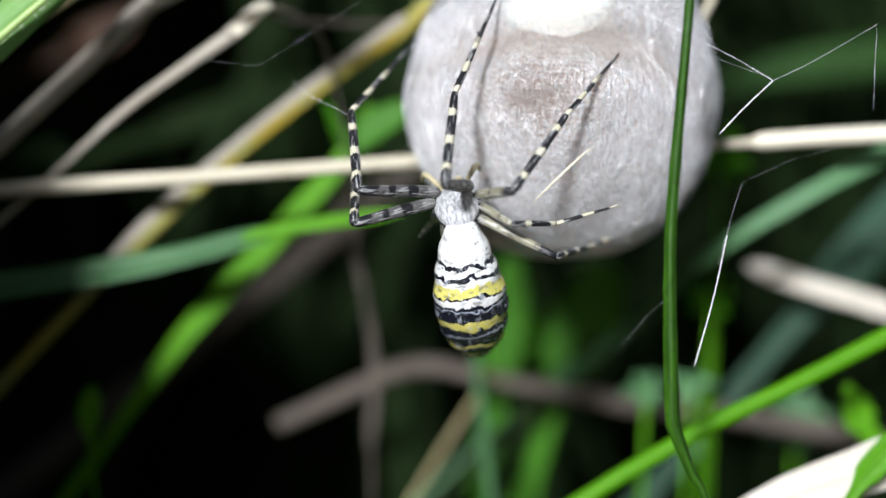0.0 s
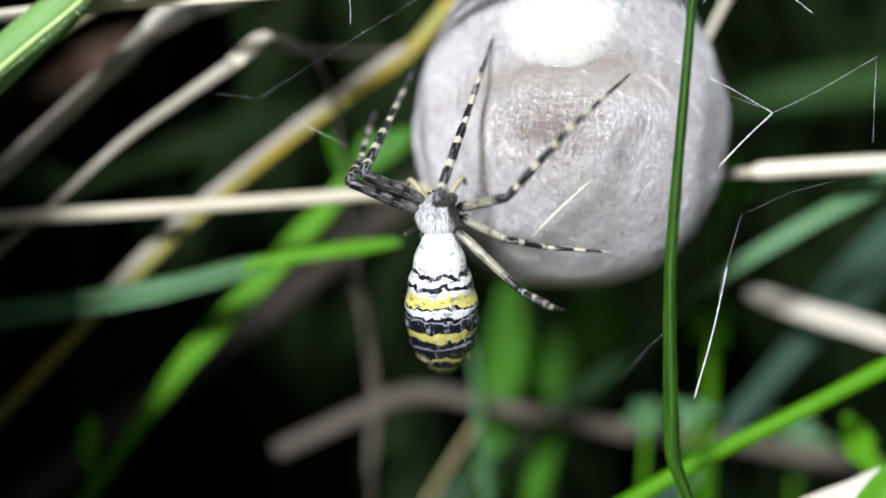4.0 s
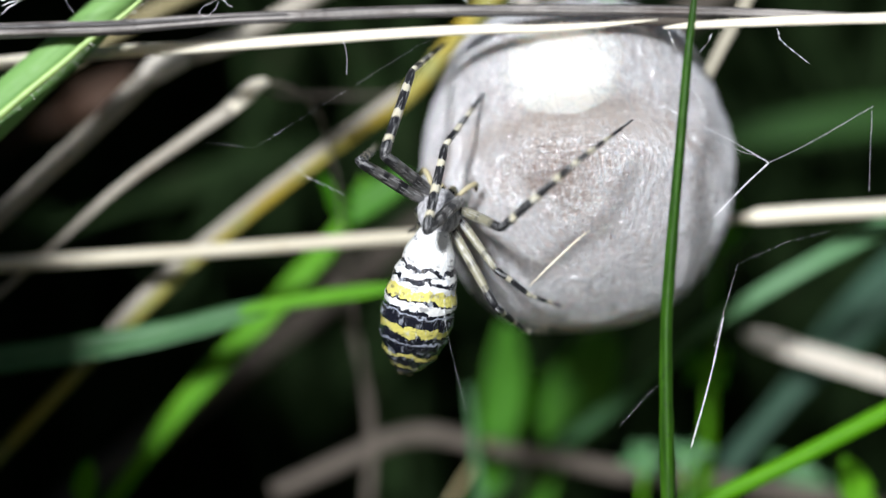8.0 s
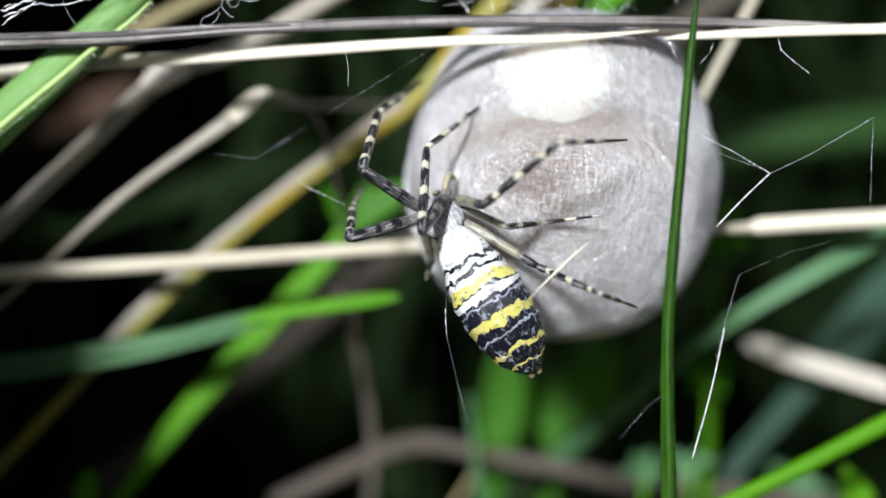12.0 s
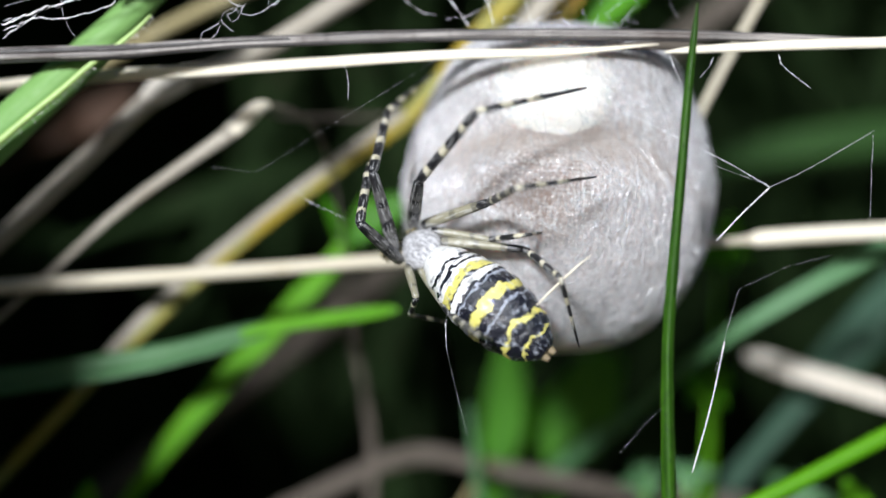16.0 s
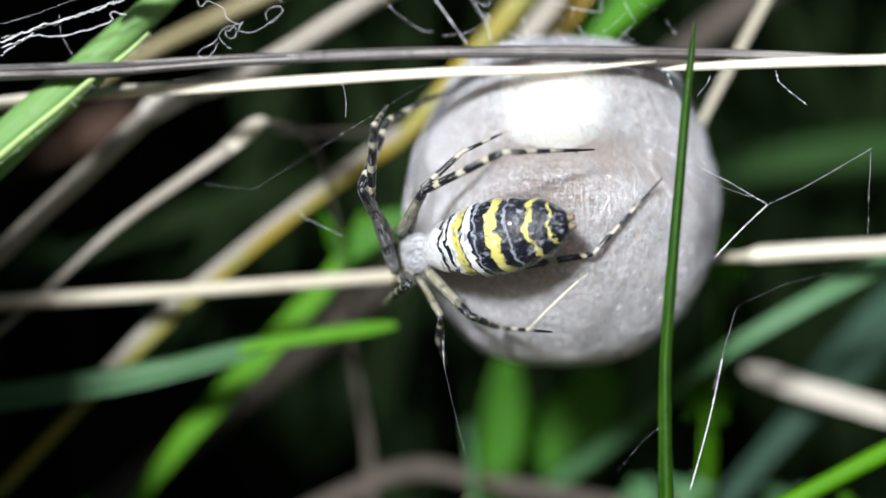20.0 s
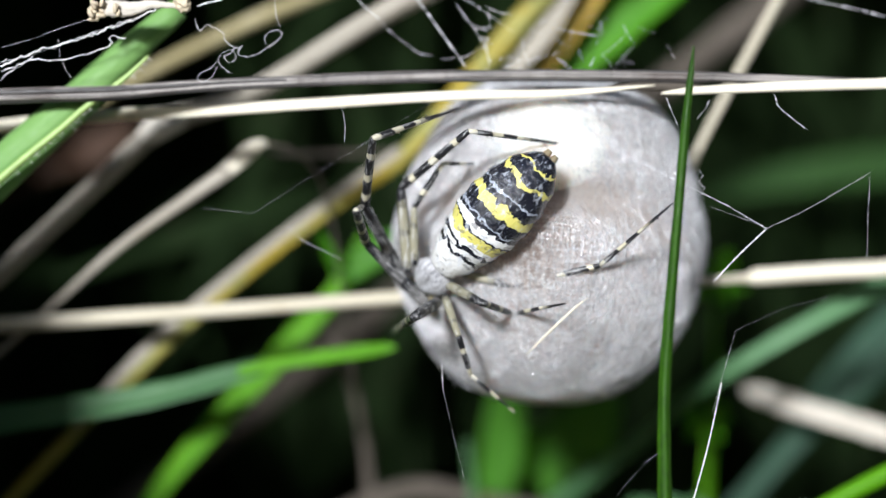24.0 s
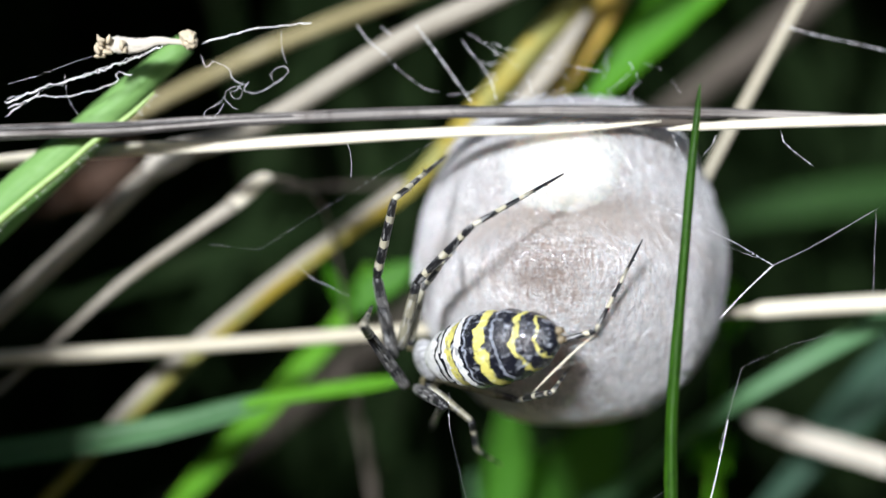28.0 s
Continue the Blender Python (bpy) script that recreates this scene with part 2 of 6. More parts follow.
def abdomen_material():
    m = Nodes("banded_abdomen")
    co = m.add("TexCoord").outputs["Object"]
    sep = m.add("SeparateXYZ", {0: co})
    along = m.math("MULTIPLY", sep.outputs[1], -1 / 0.0115)
    wob = m.noise(co, 700, 3)
    arch = m.math("MULTIPLY", m.math("MULTIPLY", sep.outputs[0], sep.outputs[0]), -2400.0)
    scallop = m.math("MULTIPLY", m.math("SINE", m.math("MULTIPLY", sep.outputs[0], 5200.0)), 0.003)
    fac = m.math("ADD", m.math("ADD", m.math("ADD", along, arch), scallop), m.math("ADD", m.math("MULTIPLY", m.math("SUBTRACT", wob, 0.5), 0.12), m.math("MULTIPLY", m.math("SUBTRACT", m.noise(co, 2200, 2), 0.5), 0.045)))
    w, y, k = (0.80, 0.80, 0.78), (0.68, 0.62, 0.16), (0.009, 0.010, 0.017)
    pale = (0.60, 0.62, 0.64)
    grey = (0.36, 0.39, 0.46)
    col = m.ramp(fac, [(0.0, w), (0.20, k), (0.226, w), (0.262, k), (0.286, w), (0.325, y), (0.39, k), (0.405, w), (0.45, k), (0.48, grey), (0.49, k),
                       (0.57, y), (0.63, k), (0.69, grey), (0.70, k), (0.80, y), (0.835, k), (0.91, y), (0.925, k)], "CONSTANT")
    fine = m.noise(co, 2600, 3, 0.7)
    # broken dark flecks, and bluish pale streaks that paint gloss over the dark bands
    fleck = m.noise(m.add("Mapping", {"Vector": co, "Scale": (0.7, 1.6, 1)}).outputs[0], 1500, 4, 0.65)
    col = m.mix(m.math("MULTIPLY", m.ramp(fleck, [(0.57, (0, 0, 0)), (0.63, (1, 1, 1))]), 0.6), col, (0.05, 0.05, 0.055, 1))
    streak = m.noise(m.add("Mapping", {"Vector": co, "Rotation": (0, 0, 0.5), "Scale": (1.7, 0.55, 1.2)}).outputs[0], 1700, 4, 0.7)
    col = m.mix(m.math("MULTIPLY", m.ramp(streak, [(0.55, (0, 0, 0)), (0.64, (1, 1, 1))]), 0.5), col, (0.60, 0.64, 0.72, 1))
    m.put(color=col, rough=0.22, spec=0.6, coat=0.35, normal=m.bump(m.math("ADD", fine, m.math("ADD", wob, streak)), 0.6, 0.00022))
    return m.mat


def carapace_material():
    m = Nodes("silver_haired_carapace")
    co = m.add("TexCoord").outputs["Object"]
    h = m.noise(m.add("Mapping", {"Vector": co, "Scale": (3.0, 0.8, 3.0)}).outputs[0], 1700, 3)
    big = m.noise(co, 420, 3)
    col = m.mix(m.ramp(h, [(0.4, (0, 0, 0)), (0.6, (1, 1, 1))]), (0.24, 0.24, 0.25, 1), (0.52, 0.52, 0.54, 1))
    col = m.mix(m.ramp(big, [(0.58, (0, 0, 0)), (0.75, (1, 1, 1))]), col, (0.16, 0.15, 0.14, 1))
    m.put(color=col, rough=0.4, spec=0.5, sheen=0.3, normal=m.bump(h, 0.5, 0.00015))
    return m.mat


def leg_material(name, ground, ring, stops, scale):
    """Rings along the piece; its length runs along local y."""
    m = Nodes(name)
    co = m.add("TexCoord").outputs["Object"]
    sep = m.add("SeparateXYZ", {0: co})
    along = m.math("MULTIPLY", sep.outputs[1], 1000.0 / scale)
    n = m.noise(co, 1500, 3)
    fac = m.math("ADD", along, m.math("MULTIPLY", m.math("SUBTRACT", n, 0.5), 0.16))
    pal = {"g": ground, "k": ring, "m": tuple(0.5 * (a + b) for a, b in zip(ground, ring))}
    col = m.ramp(fac, [(p, pal[c]) for p, c in stops], "CONSTANT")
    hair = m.noise(m.add("Mapping", {"Vector": co, "Scale": (4, 0.45, 4)}).outputs[0], 1700, 2)
    col = m.mix(m.math("MULTIPLY", m.ramp(hair, [(0.54, (0, 0, 0)), (0.62, (1, 1, 1))]), 0.42), col, (0.62, 0.62, 0.62, 1))
    m.put(color=col, rough=0.4, spec=0.5, normal=m.bump(hair, 0.4, 0.0001))
    return m.mat


ABDOMEN = abdomen_material()
CARAPACE = carapace_material()
BLACK = (0.012, 0.012, 0.014)
TAN = (0.52, 0.485, 0.36)
FEMUR_DARK = leg_material("dark_femur", (0.16, 0.155, 0.15), BLACK, [(0.0, "g"), (0.18, "m"), (0.3, "k"), (0.42, "m"), (0.6, "k"), (0.7, "m"), (0.82, "k")], 6.0)
FEMUR_PALE = leg_material("olive_femur", (0.25, 0.235, 0.165), BLACK, [(0.0, "k"), (0.06, "m"), (0.14, "g"), (0.46, "m"), (0.52, "g"), (0.80, "m"), (0.88, "k")], 6.0)
TIBIA = leg_material("ringed_tibia", TAN, BLACK, [(0.0, "k"), (0.16, "g"), (0.22, "k"), (0.46, "g"), (0.56, "k"), (0.80, "g"), (0.88, "k")], 7.0)
METATARSUS = leg_material("ringed_metatarsus", TAN, BLACK, [(0.0, "g"), (0.07, "k"), (0.24, "g"), (0.34, "k"), (0.5, "g"), (0.58, "m"), (0.66, "k")], 8.0)
SPINNERET = plain("brown_spinneret", (0.24, 0.19, 0.11), 0.5, 0.4, grain=2500)
EYE = plain("black_eye", (0.01, 0.01, 0.01), 0.1, 0.6)
PALP = plain("yellow_pedipalp", (0.46, 0.40, 0.24), 0.45, 0.4, grain=2500)


def soil_material():
    m = Nodes("soil_and_litter")
    co = m.coords("Object")
    a, b, c = m.noise(co, 60, 8), m.noise(co, 9, 5), m.noise(co, 400, 4)
    col = m.mix(m.ramp(a, [(0.35, (0, 0, 0)), (0.7, (1, 1, 1))]), (0.022, 0.017, 0.012, 1), (0.06, 0.045, 0.03, 1))
    col = m.mix(m.ramp(b, [(0.5, (0, 0, 0)), (0.68, (1, 1, 1))]), col, (0.02, 0.032, 0.010, 1))
    m.put(color=col, rough=0.95, spec=0.15, normal=m.bump(m.math("ADD", a, c), 0.9, 0.004))
    return m.mat


SOIL = soil_material()


# ---- mesh helpers ----
def mesh_object(name, verts, faces, material, parent=None, uvs=None, smooth=True, label=""):
    me = bpy.data.meshes.new(name)
    me.from_pydata([tuple(v) for v in verts], [], faces)
    me.materials.append(material)
    if uvs is not None:
        layer = me.uv_layers.new(name="uv")
        flat = np.array([uvs[i] for f in faces for i in f], dtype=np.float32).ravel()
        layer.data.foreach_set("uv", flat)
    if smooth:
        me.polygons.foreach_set("use_smooth", [True] * len(me.polygons))
    ob = new(name, me)
    if parent:
        ob.parent = parent
    if label:
        ob["label"] = label
    return ob


def part(name, bm, material, parent, label="", smooth=True):
    me = bpy.data.meshes.new(name)
    bm.to_mesh(me)
    bm.free()
    me.materials.append(material)
    if smooth:
        me.polygons.foreach_set("use_smooth", [True] * len(me.polygons))
    ob = new(name, me)
    ob.parent = parent
    if label:
        ob["label"] = label
    return ob


def spline(points, n):
    """Points along a smooth curve through the given ones; all columns are carried."""
    p = np.array(points, dtype=float)
    if len(p) == 2:
        return np.array([p[0] + (p[1] - p[0]) * k / (n - 1) for k in range(n)])
    d = np.r_[0, np.cumsum(np.maximum(np.linalg.norm(np.diff(p[:, :3], axis=0), axis=1), 1e-6) ** 0.5)]
    q = np.vstack([2 * p[0] - p[1], p, 2 * p[-1] - p[-2]])
    out = []
    for s in np.linspace(0, d[-1], n):
        i = min(int(np.searchsorted(d, s, "right")) - 1, len(p) - 2)
        u = (s - d[i]) / (d[i + 1] - d[i])
        a, b, c, e = q[i:i + 4]
        out.append(0.5 * (2 * b + (c - a) * u + (2 * a - 5 * b + 4 * c - e) * u * u + (3 * b - a - 3 * c + e) * u ** 3))
    out = np.array(out)
    if out.shape[1] > 3:
        out[:, 3] = np.maximum(out[:, 3], 0.004)
    return out


def tangents(c):
    t = np.gradient(c[:, :3], axis=0)
    return t / np.maximum(np.linalg.norm(t, axis=1), 1e-9)[:, None]


def tube_data(points, n=30, sides=10, ridge=0.0, ridges=5, rough=0.03, flat=1.0, seed=0, facing=(0, -1, 0.2)):
    """A stalk with ridges and small bumps; the fourth column is its width. Verts in mm."""
    c = spline(points, n)
    t = tangents(c)
    v, f, uv = [], [], []
    rng = random.Random(seed)
    face = np.array(facing, dtype=float)
    run = 0.0
    for i in range(n):
        side = np.cross(t[i], face)
        side /= max(np.linalg.norm(side), 1e-6)
        up = np.cross(side, t[i])
        if i:
            run += float(np.linalg.norm(c[i, :3] - c[i - 1, :3]))
        for k in range(sides):
            a = 2 * math.pi * k / sides
            r = c[i, 3] / 2 * (1 + ridge * math.cos(ridges * a + run * 0.05) + rough * rng.uniform(-1, 1))
            v.append(c[i, :3] + side * (r * math.cos(a)) + up * (r * flat * math.sin(a)))
            uv.append((c[i, 3] * 1.5 * abs(2 * k / sides - 1), run))
    for i in range(n - 1):
        for k in range(sides):
            a, b = i * sides + k, i * sides + (k + 1) % sides
            f.append((a, b, b + sides, a + sides))
    f.append(tuple(range(sides))[::-1])
    f.append(tuple(range((n - 1) * sides, n * sides)))
    return v, f, uv


def blade_data(points, n=28, fold=0.22, thick=0.09, facing=(0, -1, 0.25), twist=0.0, ripple=0.04, seed=0):
    """A grass blade: a shallow trough with a midrib, two skins and closed edges. Verts in mm."""
    c = spline(points, n)
    t = tangents(c)
    xs = (-0.5, -0.3, -0.06, 0.06, 0.3, 0.5)
    rng = random.Random(seed)
    face0 = np.array(facing, dtype=float)
    v, f, uv = [], [], []
    run = 0.0
    for i in range(n):
        side = np.cross(t[i], face0)
        side /= max(np.linalg.norm(side), 1e-6)
        up = np.cross(side, t[i])
        a = twist * (i / (n - 1) - 0.5)
        side, up = side * math.cos(a) + up * math.sin(a), up * math.cos(a) - side * math.sin(a)
        if i:
            run += float(np.linalg.norm(c[i, :3] - c[i - 1, :3]))
        w = c[i, 3] * (1 + ripple * rng.uniform(-1, 1))
        for skin in (0, 1):
            for x in xs:
                lift = -fold * w * (0.5 - abs(x)) + (0.05 * w if abs(x) < 0.1 and skin else 0)
                h = lift - skin * (thick * (1.0 if abs(x) < 0.4 else 0.3))
                v.append(c[i, :3] + side * (x * w) + up * h)
                uv.append((x * c[i, 3], run))
    m = len(xs)
    for i in range(n - 1):
        a = i * 2 * m
        b = a + 2 * m
        for k in range(m - 1):
            f.append((a + k, a + k + 1, b + k + 1, b + k))
            f.append((a + m + k + 1, a + m + k, b + m + k, b + m + k + 1))
        f.append((a + m, a, b, b + m))
        f.append((a + m - 1, a + 2 * m - 1, b + 2 * m - 1, b + m - 1))
    return v, f, uv


def to_world(vs):
    return [V(*p) for p in vs]


def rooted(points, end, run=8.0):
    """The same plant carried on, past its given first (0) or last (-1) point, in an arc down to the ground."""
    p, q = (points[0], points[1]) if end == 0 else (points[-1], points[-2])
    d = Vector((p[0] - q[0], 0, p[2] - q[2])).normalized()
    w = max(p[3], 0.6)
    h = p[2] - GROUND
    if d.z < -0.3:
        a, b, c = [(p[0] + d.x * h / -d.z * k, p[1] + 2 * k, p[2] - (h + 1) * k, w) for k in (0.3, 0.7, 1.0)]
    else:
        a = (p[0] + d.x * 18, p[1] + 1, p[2] + d.z * 16 - 1, w)
        b = (p[0] + d.x * 38, p[1] + 2, p[2] + d.z * 24 - 0.25 * h, w)
        c = (p[0] + d.x * 52, p[1] + 3, GROUND - 1, w)
    return [c, b, a] + points if end == 0 else points + [a, b, c]


def stalk(name, points, material, label, category="stalk", group="", root=None, **kw):
    pts = rooted(points, root) if root is not None else points
    v, f, uv = tube_data(pts, n=max(26, 5 * len(pts)), **kw)
    return tagged(mesh_object(name, to_world(v), f, material, uvs=uv), label, category, group)


def culms(name, points, material, label, category="stalk", root=None, cut=3, **kw):
    """A stalk of two lengths, one slipped into the other."""
    pts = rooted(points, root) if root is not None else points
    c = [tuple(p) for p in spline(pts, 5 * len(pts))]
    cut = 5 * cut
    top = new(name)
    top.location = V(*pts[cut // 5][:3])
    tagged(top, label, category)
    for k, half in enumerate((c[:cut + 2], [(*p[:3], p[3] * 0.97) for p in c[cut:]])):
        v, f, uv = tube_data(half, n=2 * len(half), **kw)
        mesh_object("culm", [V(*p) - top.location for p in v], f, material, top, uv)
    return top


def blade(name, points, material, label, category="grass", group="", root=None, rib=True, **kw):
    pts = rooted(points, root) if root is not None else points
    top = new(name)
    low = min(pts, key=lambda p: p[2])
    top.location = V(*low[:3])
    tagged(top, label, category, group)
    n = max(26, 5 * len(pts))
    v, f, uv = blade_data(pts, n=n, **kw)
    mesh_object("blade", [V(*p) - top.location for p in v], f, material, top, uv)
    if rib:
        # the raised midrib along the trough
        c = np.array(v).reshape(n, 12, 3)
        mid = 0.5 * (c[:, 8] + c[:, 9])
        w = spline(pts, n)[:, 3]
        v, f, uv = tube_data([(*mid[i], max(0.05, 0.09 * w[i])) for i in range(n)], n=n, sides=6, rough=0.02)
        mesh_object("midrib", [V(*p) - top.location for p in v], f, material, top, uv)
    return top


# ---- ground ----
def build_ground():
    xs = [-100, -30, -8, -2, -0.8] + [k * 0.02 for k in range(-20, 21)] + [0.8, 2, 8, 30, 100]
    ys = [-100, -30, -8, -2, -0.8] + [k * 0.02 for k in range(-20, 46)] + [1.4, 2, 4, 8, 30, 100, 300]

    def height(x, y):
        # the bank is added to keep bright sky out of the grass gaps
        bank = 0.34 / (1 + math.exp(min(60.0, -(y - 0.34) / 0.055)))
        far = 0.02 * max(0.0, y - 1) if y < 30 else 0.58 + 0.01 * (y - 30)
        near = 0.004 * noise.noise((x * 18, y * 18, 3)) + 0.0015 * noise.noise((x * 70, y * 70, 9))
        return bank + far + near * (1 if abs(x) < 2 else 8)

    v = [(x, y, height(x, y)) for y in ys for x in xs]
    n = len(xs)
    f = [(j * n + i, j * n + i + 1, (j + 1) * n + i + 1, (j + 1) * n + i) for j in range(len(ys) - 1) for i in range(n - 1)]
    tagged(mesh_object("ground", v, f, SOIL), "dark soil rising to a bank added to hide the sky", "ground", kind="structure")


build_ground()


def grass_stuff(name, label, count, place, material, seed):
    """Many blades in one mesh, each from place(rng): its points with widths."""
    rng = random.Random(seed)
    v, f, uv = [], [], []
    for k in range(count):
        pts = place(rng)
        c = spline(pts, 9)
        t = tangents(c)
        face = np.array((rng.uniform(-0.7, 0.7), -1, rng.uniform(-0.2, 0.5)))
        run = rng.uniform(0, 400)
        base = len(v)
        for i in range(len(c)):
            side = np.cross(t[i], face)
            side /= max(np.linalg.norm(side), 1e-6)
            up = np.cross(side, t[i])
            run += 0 if not i else float(np.linalg.norm(c[i, :3] - c[i - 1, :3]))
            for x, h in ((-0.5, 0.0), (0.0, -0.18), (0.5, 0.0), (0.0, -0.24)):
                v.append(c[i, :3] + side * (x * c[i, 3]) + up * (h * c[i, 3]))
                uv.append((x * c[i, 3], run))
        for i in range(len(c) - 1):
            a = base + i * 4
            for p, q in ((0, 1), (1, 2), (2, 3), (3, 0)):
                f.append((a + p, a + q, a + 4 + q, a + 4 + p))
    return tagged(mesh_object(name, to_world(v), f, material, uvs=uv), label, "grass", kind="stuff")


def far_place(rng):
    x, y = rng.uniform(-130, 130), 62 + 170 * rng.random() ** 0.8
    h, w = rng.uniform(50, 190), rng.uniform(1.6, 4.2)
    dx, dy = rng.gauss(0, 0.35) * h, rng.gauss(0.05, 0.15) * h
    return [(x, y, GROUND - 1, w), (x + dx * 0.3, y + dy * 0.2, GROUND + h * 0.45, w), (x + dx * 0.65, y + dy * 0.5, GROUND + h * 0.8, w * 0.8),
            (x + dx, y + dy, GROUND + h, 0.1)]


def roof_place(rng):
    x, y = (rng.uniform(-190, -35) if rng.random() < 0.55 else rng.uniform(-35, 150)), rng.uniform(120, 300)
    h = rng.uniform(112, 190)
    end = -36 + 130 * rng.random() ** 0.8
    w = rng.uniform(4.0, 7.5)
    dx = rng.gauss(0, 30)
    return [(x, y, GROUND - 1, w), (x + dx * 0.2, y - 6, GROUND + h * 0.7, w), (x + dx * 0.5, 0.5 * (y + end), GROUND + h, w),
            (x + dx, end, GROUND + max(h * 0.9, 106), 0.4)]


def clump_place(rng):
    x, y = rng.uniform(-94, -62), rng.uniform(-50, 10)
    h, w = rng.uniform(50, 80), rng.uniform(3, 6)
    dx, dy = -abs(rng.gauss(0.05, 0.1)) * h, rng.gauss(0, 0.12) * h
    return [(x, y, GROUND - 1, w), (x + dx * 0.3, y + dy * 0.3, GROUND + h * 0.5, w), (x + dx * 0.7, y + dy * 0.7, GROUND + h * 0.85, w * 0.8), (x + dx, y + dy, GROUND + h, 0.2)]


def tuft_place(rng):
    x, y = rng.uniform(-68, -42), rng.uniform(-34, -2)
    y = y if x < -51 else rng.uniform(-34, -20)
    h, w = rng.uniform(56, 76) if x < -51 else rng.uniform(40, 53), rng.uniform(3, 5)
    dx, dy = -abs(rng.gauss(0.05, 0.08)) * h, rng.gauss(0, 0.06) * h
    return [(x, y, GROUND - 1, w), (x + dx * 0.3, y + dy * 0.3, GROUND + h * 0.5, w), (x + dx * 0.7, y + dy * 0.7, GROUND + h * 0.85, w * 0.8), (x + dx, y + dy, GROUND + h, 0.2)]


def stand_place(rng):
    x, y = rng.uniform(-120, -64), rng.uniform(2, 75)
    h, w = rng.uniform(90, 170), rng.uniform(4, 7)
    dx, dy = -abs(rng.gauss(0.05, 0.1)) * h, rng.gauss(0, 0.08) * h
    return [(x, y, GROUND - 1, w), (x + dx * 0.3, y + dy * 0.3, GROUND + h * 0.5, w), (x + dx * 0.7, y + dy * 0.7, GROUND + h * 0.85, w * 0.8), (x + dx, y + dy, GROUND + h, 0.2)]


grass_stuff("background_grass", "dense dark grass in deep shade behind the stalks", 1100, far_place, GREEN_SHADED, 4)
# Arching blades above the view, added only for the shade they cast.
grass_stuff("added_shade_grass", "unseen arching grass added overhead to shade the thicket", 1300, roof_place, GREEN_SHADED, 5)
# Low clump left of the view, added to block sun from the left side.
grass_stuff("added_grass_clump", "unseen low grass clump added to shade the left side", 320, clump_place, GREEN_SHADED, 6)

# Tuft and stand, also unseen, added to shade the lower left and background.
grass_stuff("added_grass_tuft", "unseen short grass tuft added to shade the lower left", 600, tuft_place, GREEN_SHADED, 9)
grass_stuff("added_grass_stand", "unseen tall grass stand added to shade the background", 420, stand_place, GREEN_SHADED, 8)

# ---- stalks and blades round the egg sac ----
def stranded_stalk():
    """A dry stalk split into strands that lie along one another."""
    top = new("dry_grass_stalk")
    line = rooted([(-45.9, -10.4, 9.4, 0.98), (-34.1, -10.4, 9.9, 0.94), (-25.9, -10.4, 10.5, 0.86), (-9.5, -10.4, 11.1, 0.82), (6.9, -10.4, 11.1, 0.78), (15.1, -10.4, 10.9, 0.61), (25.7, -10.4, 10.5, 0.49)], 0)
    top.location = V(*line[3][:3])
    tagged(top, "dry grey split stalk lying across the egg sac", "stalk")
    c = spline(line, 46)
    for k, mat in enumerate((CHARRED, GREY_DRY, GREY_DRY, CHARRED, GREY_DRY, CHARRED, STRAW)):
        rng = random.Random(k + 60)
        a0, tw = 2 * math.pi * k / 7, rng.uniform(-0.03, 0.03)
        pts = []
        for i, p in enumerate(c):
            a = a0 + tw * i + 0.25 * math.sin(i * 0.4 + k)
            r = 0.36 * p[3]
            pts.append((p[0], p[1] + r * math.cos(a), p[2] + r * math.sin(a) * 1.05, p[3] * (0.16 if mat is STRAW else rng.uniform(0.42, 0.55))))
        v, f, uv = tube_data(pts, n=92, sides=8, rough=0.05, seed=k)
        mesh_object("strand", [V(*p) - top.location for p in v], f, mat, top, uv)


stranded_stalk()
culms("straw", [(-47.8, -4, 7.6, 1.21), (-43.8, -4.5, 7.9, 1.12), (-36.3, -5.5, 8.6, 1.11), (-26.2, -8, 8.9, 0.96), (-10.1, -10.8, 9.6, 0.81), (-1.4, -11, 9.8, 0.61), (5.6, -10.9, 10.4, 0.12)],
      STRAW, "pale cream straw tapering to a point before the egg sac", "straw", root=0, flat=0.55, sides=12, seed=2)
stalk("dry_sheath", [(0.7, -10.6, 10, 0.24), (3.6, -10.6, 10.3, 0.57), (6.9, -10.6, 10.3, 0.57), (9.3, -10.6, 10.3, 0.24)],
      DULL_SHADED, "short brown dry sheath joining two straws", "sheath", sides=10, seed=3)
culms("straw", [(6, -11, 9.8, 0.12), (8.4, -11, 10, 0.57), (14.9, -11, 10.3, 0.77), (21.8, -11, 10.5, 0.85), (25.5, -11, 10.6, 0.85)],
      STRAW, "pale cream straw running out past the upright blade", "straw", root=-1, flat=0.55, sides=12, seed=4)
blade("upright_grass", [(7.3, -18, 12.3, 0.08), (7.1, -18, 10.3, 0.42), (6.7, -18, 6.5, 0.6), (6.2, -18, 0.7, 0.68), (5.7, -18, -5, 0.76), (5.3, -18, -11, 0.84), (5.3, -18, -17.9, 0.95), (5.45, -18, -23.2, 1.03), (5.7, -18, -24.3, 0.92), (6.8, -18, -27.1, 0.66), (8.0, -18, -29.6, 0.6), (11.4, -17, -42, 0.7), (11.5, -16, GROUND - 1, 0.8)],
      GREEN_SLIM, "thin bright green grass blade standing before the egg sac, kinked low", fold=-1.0, thick=0.12, seed=5)
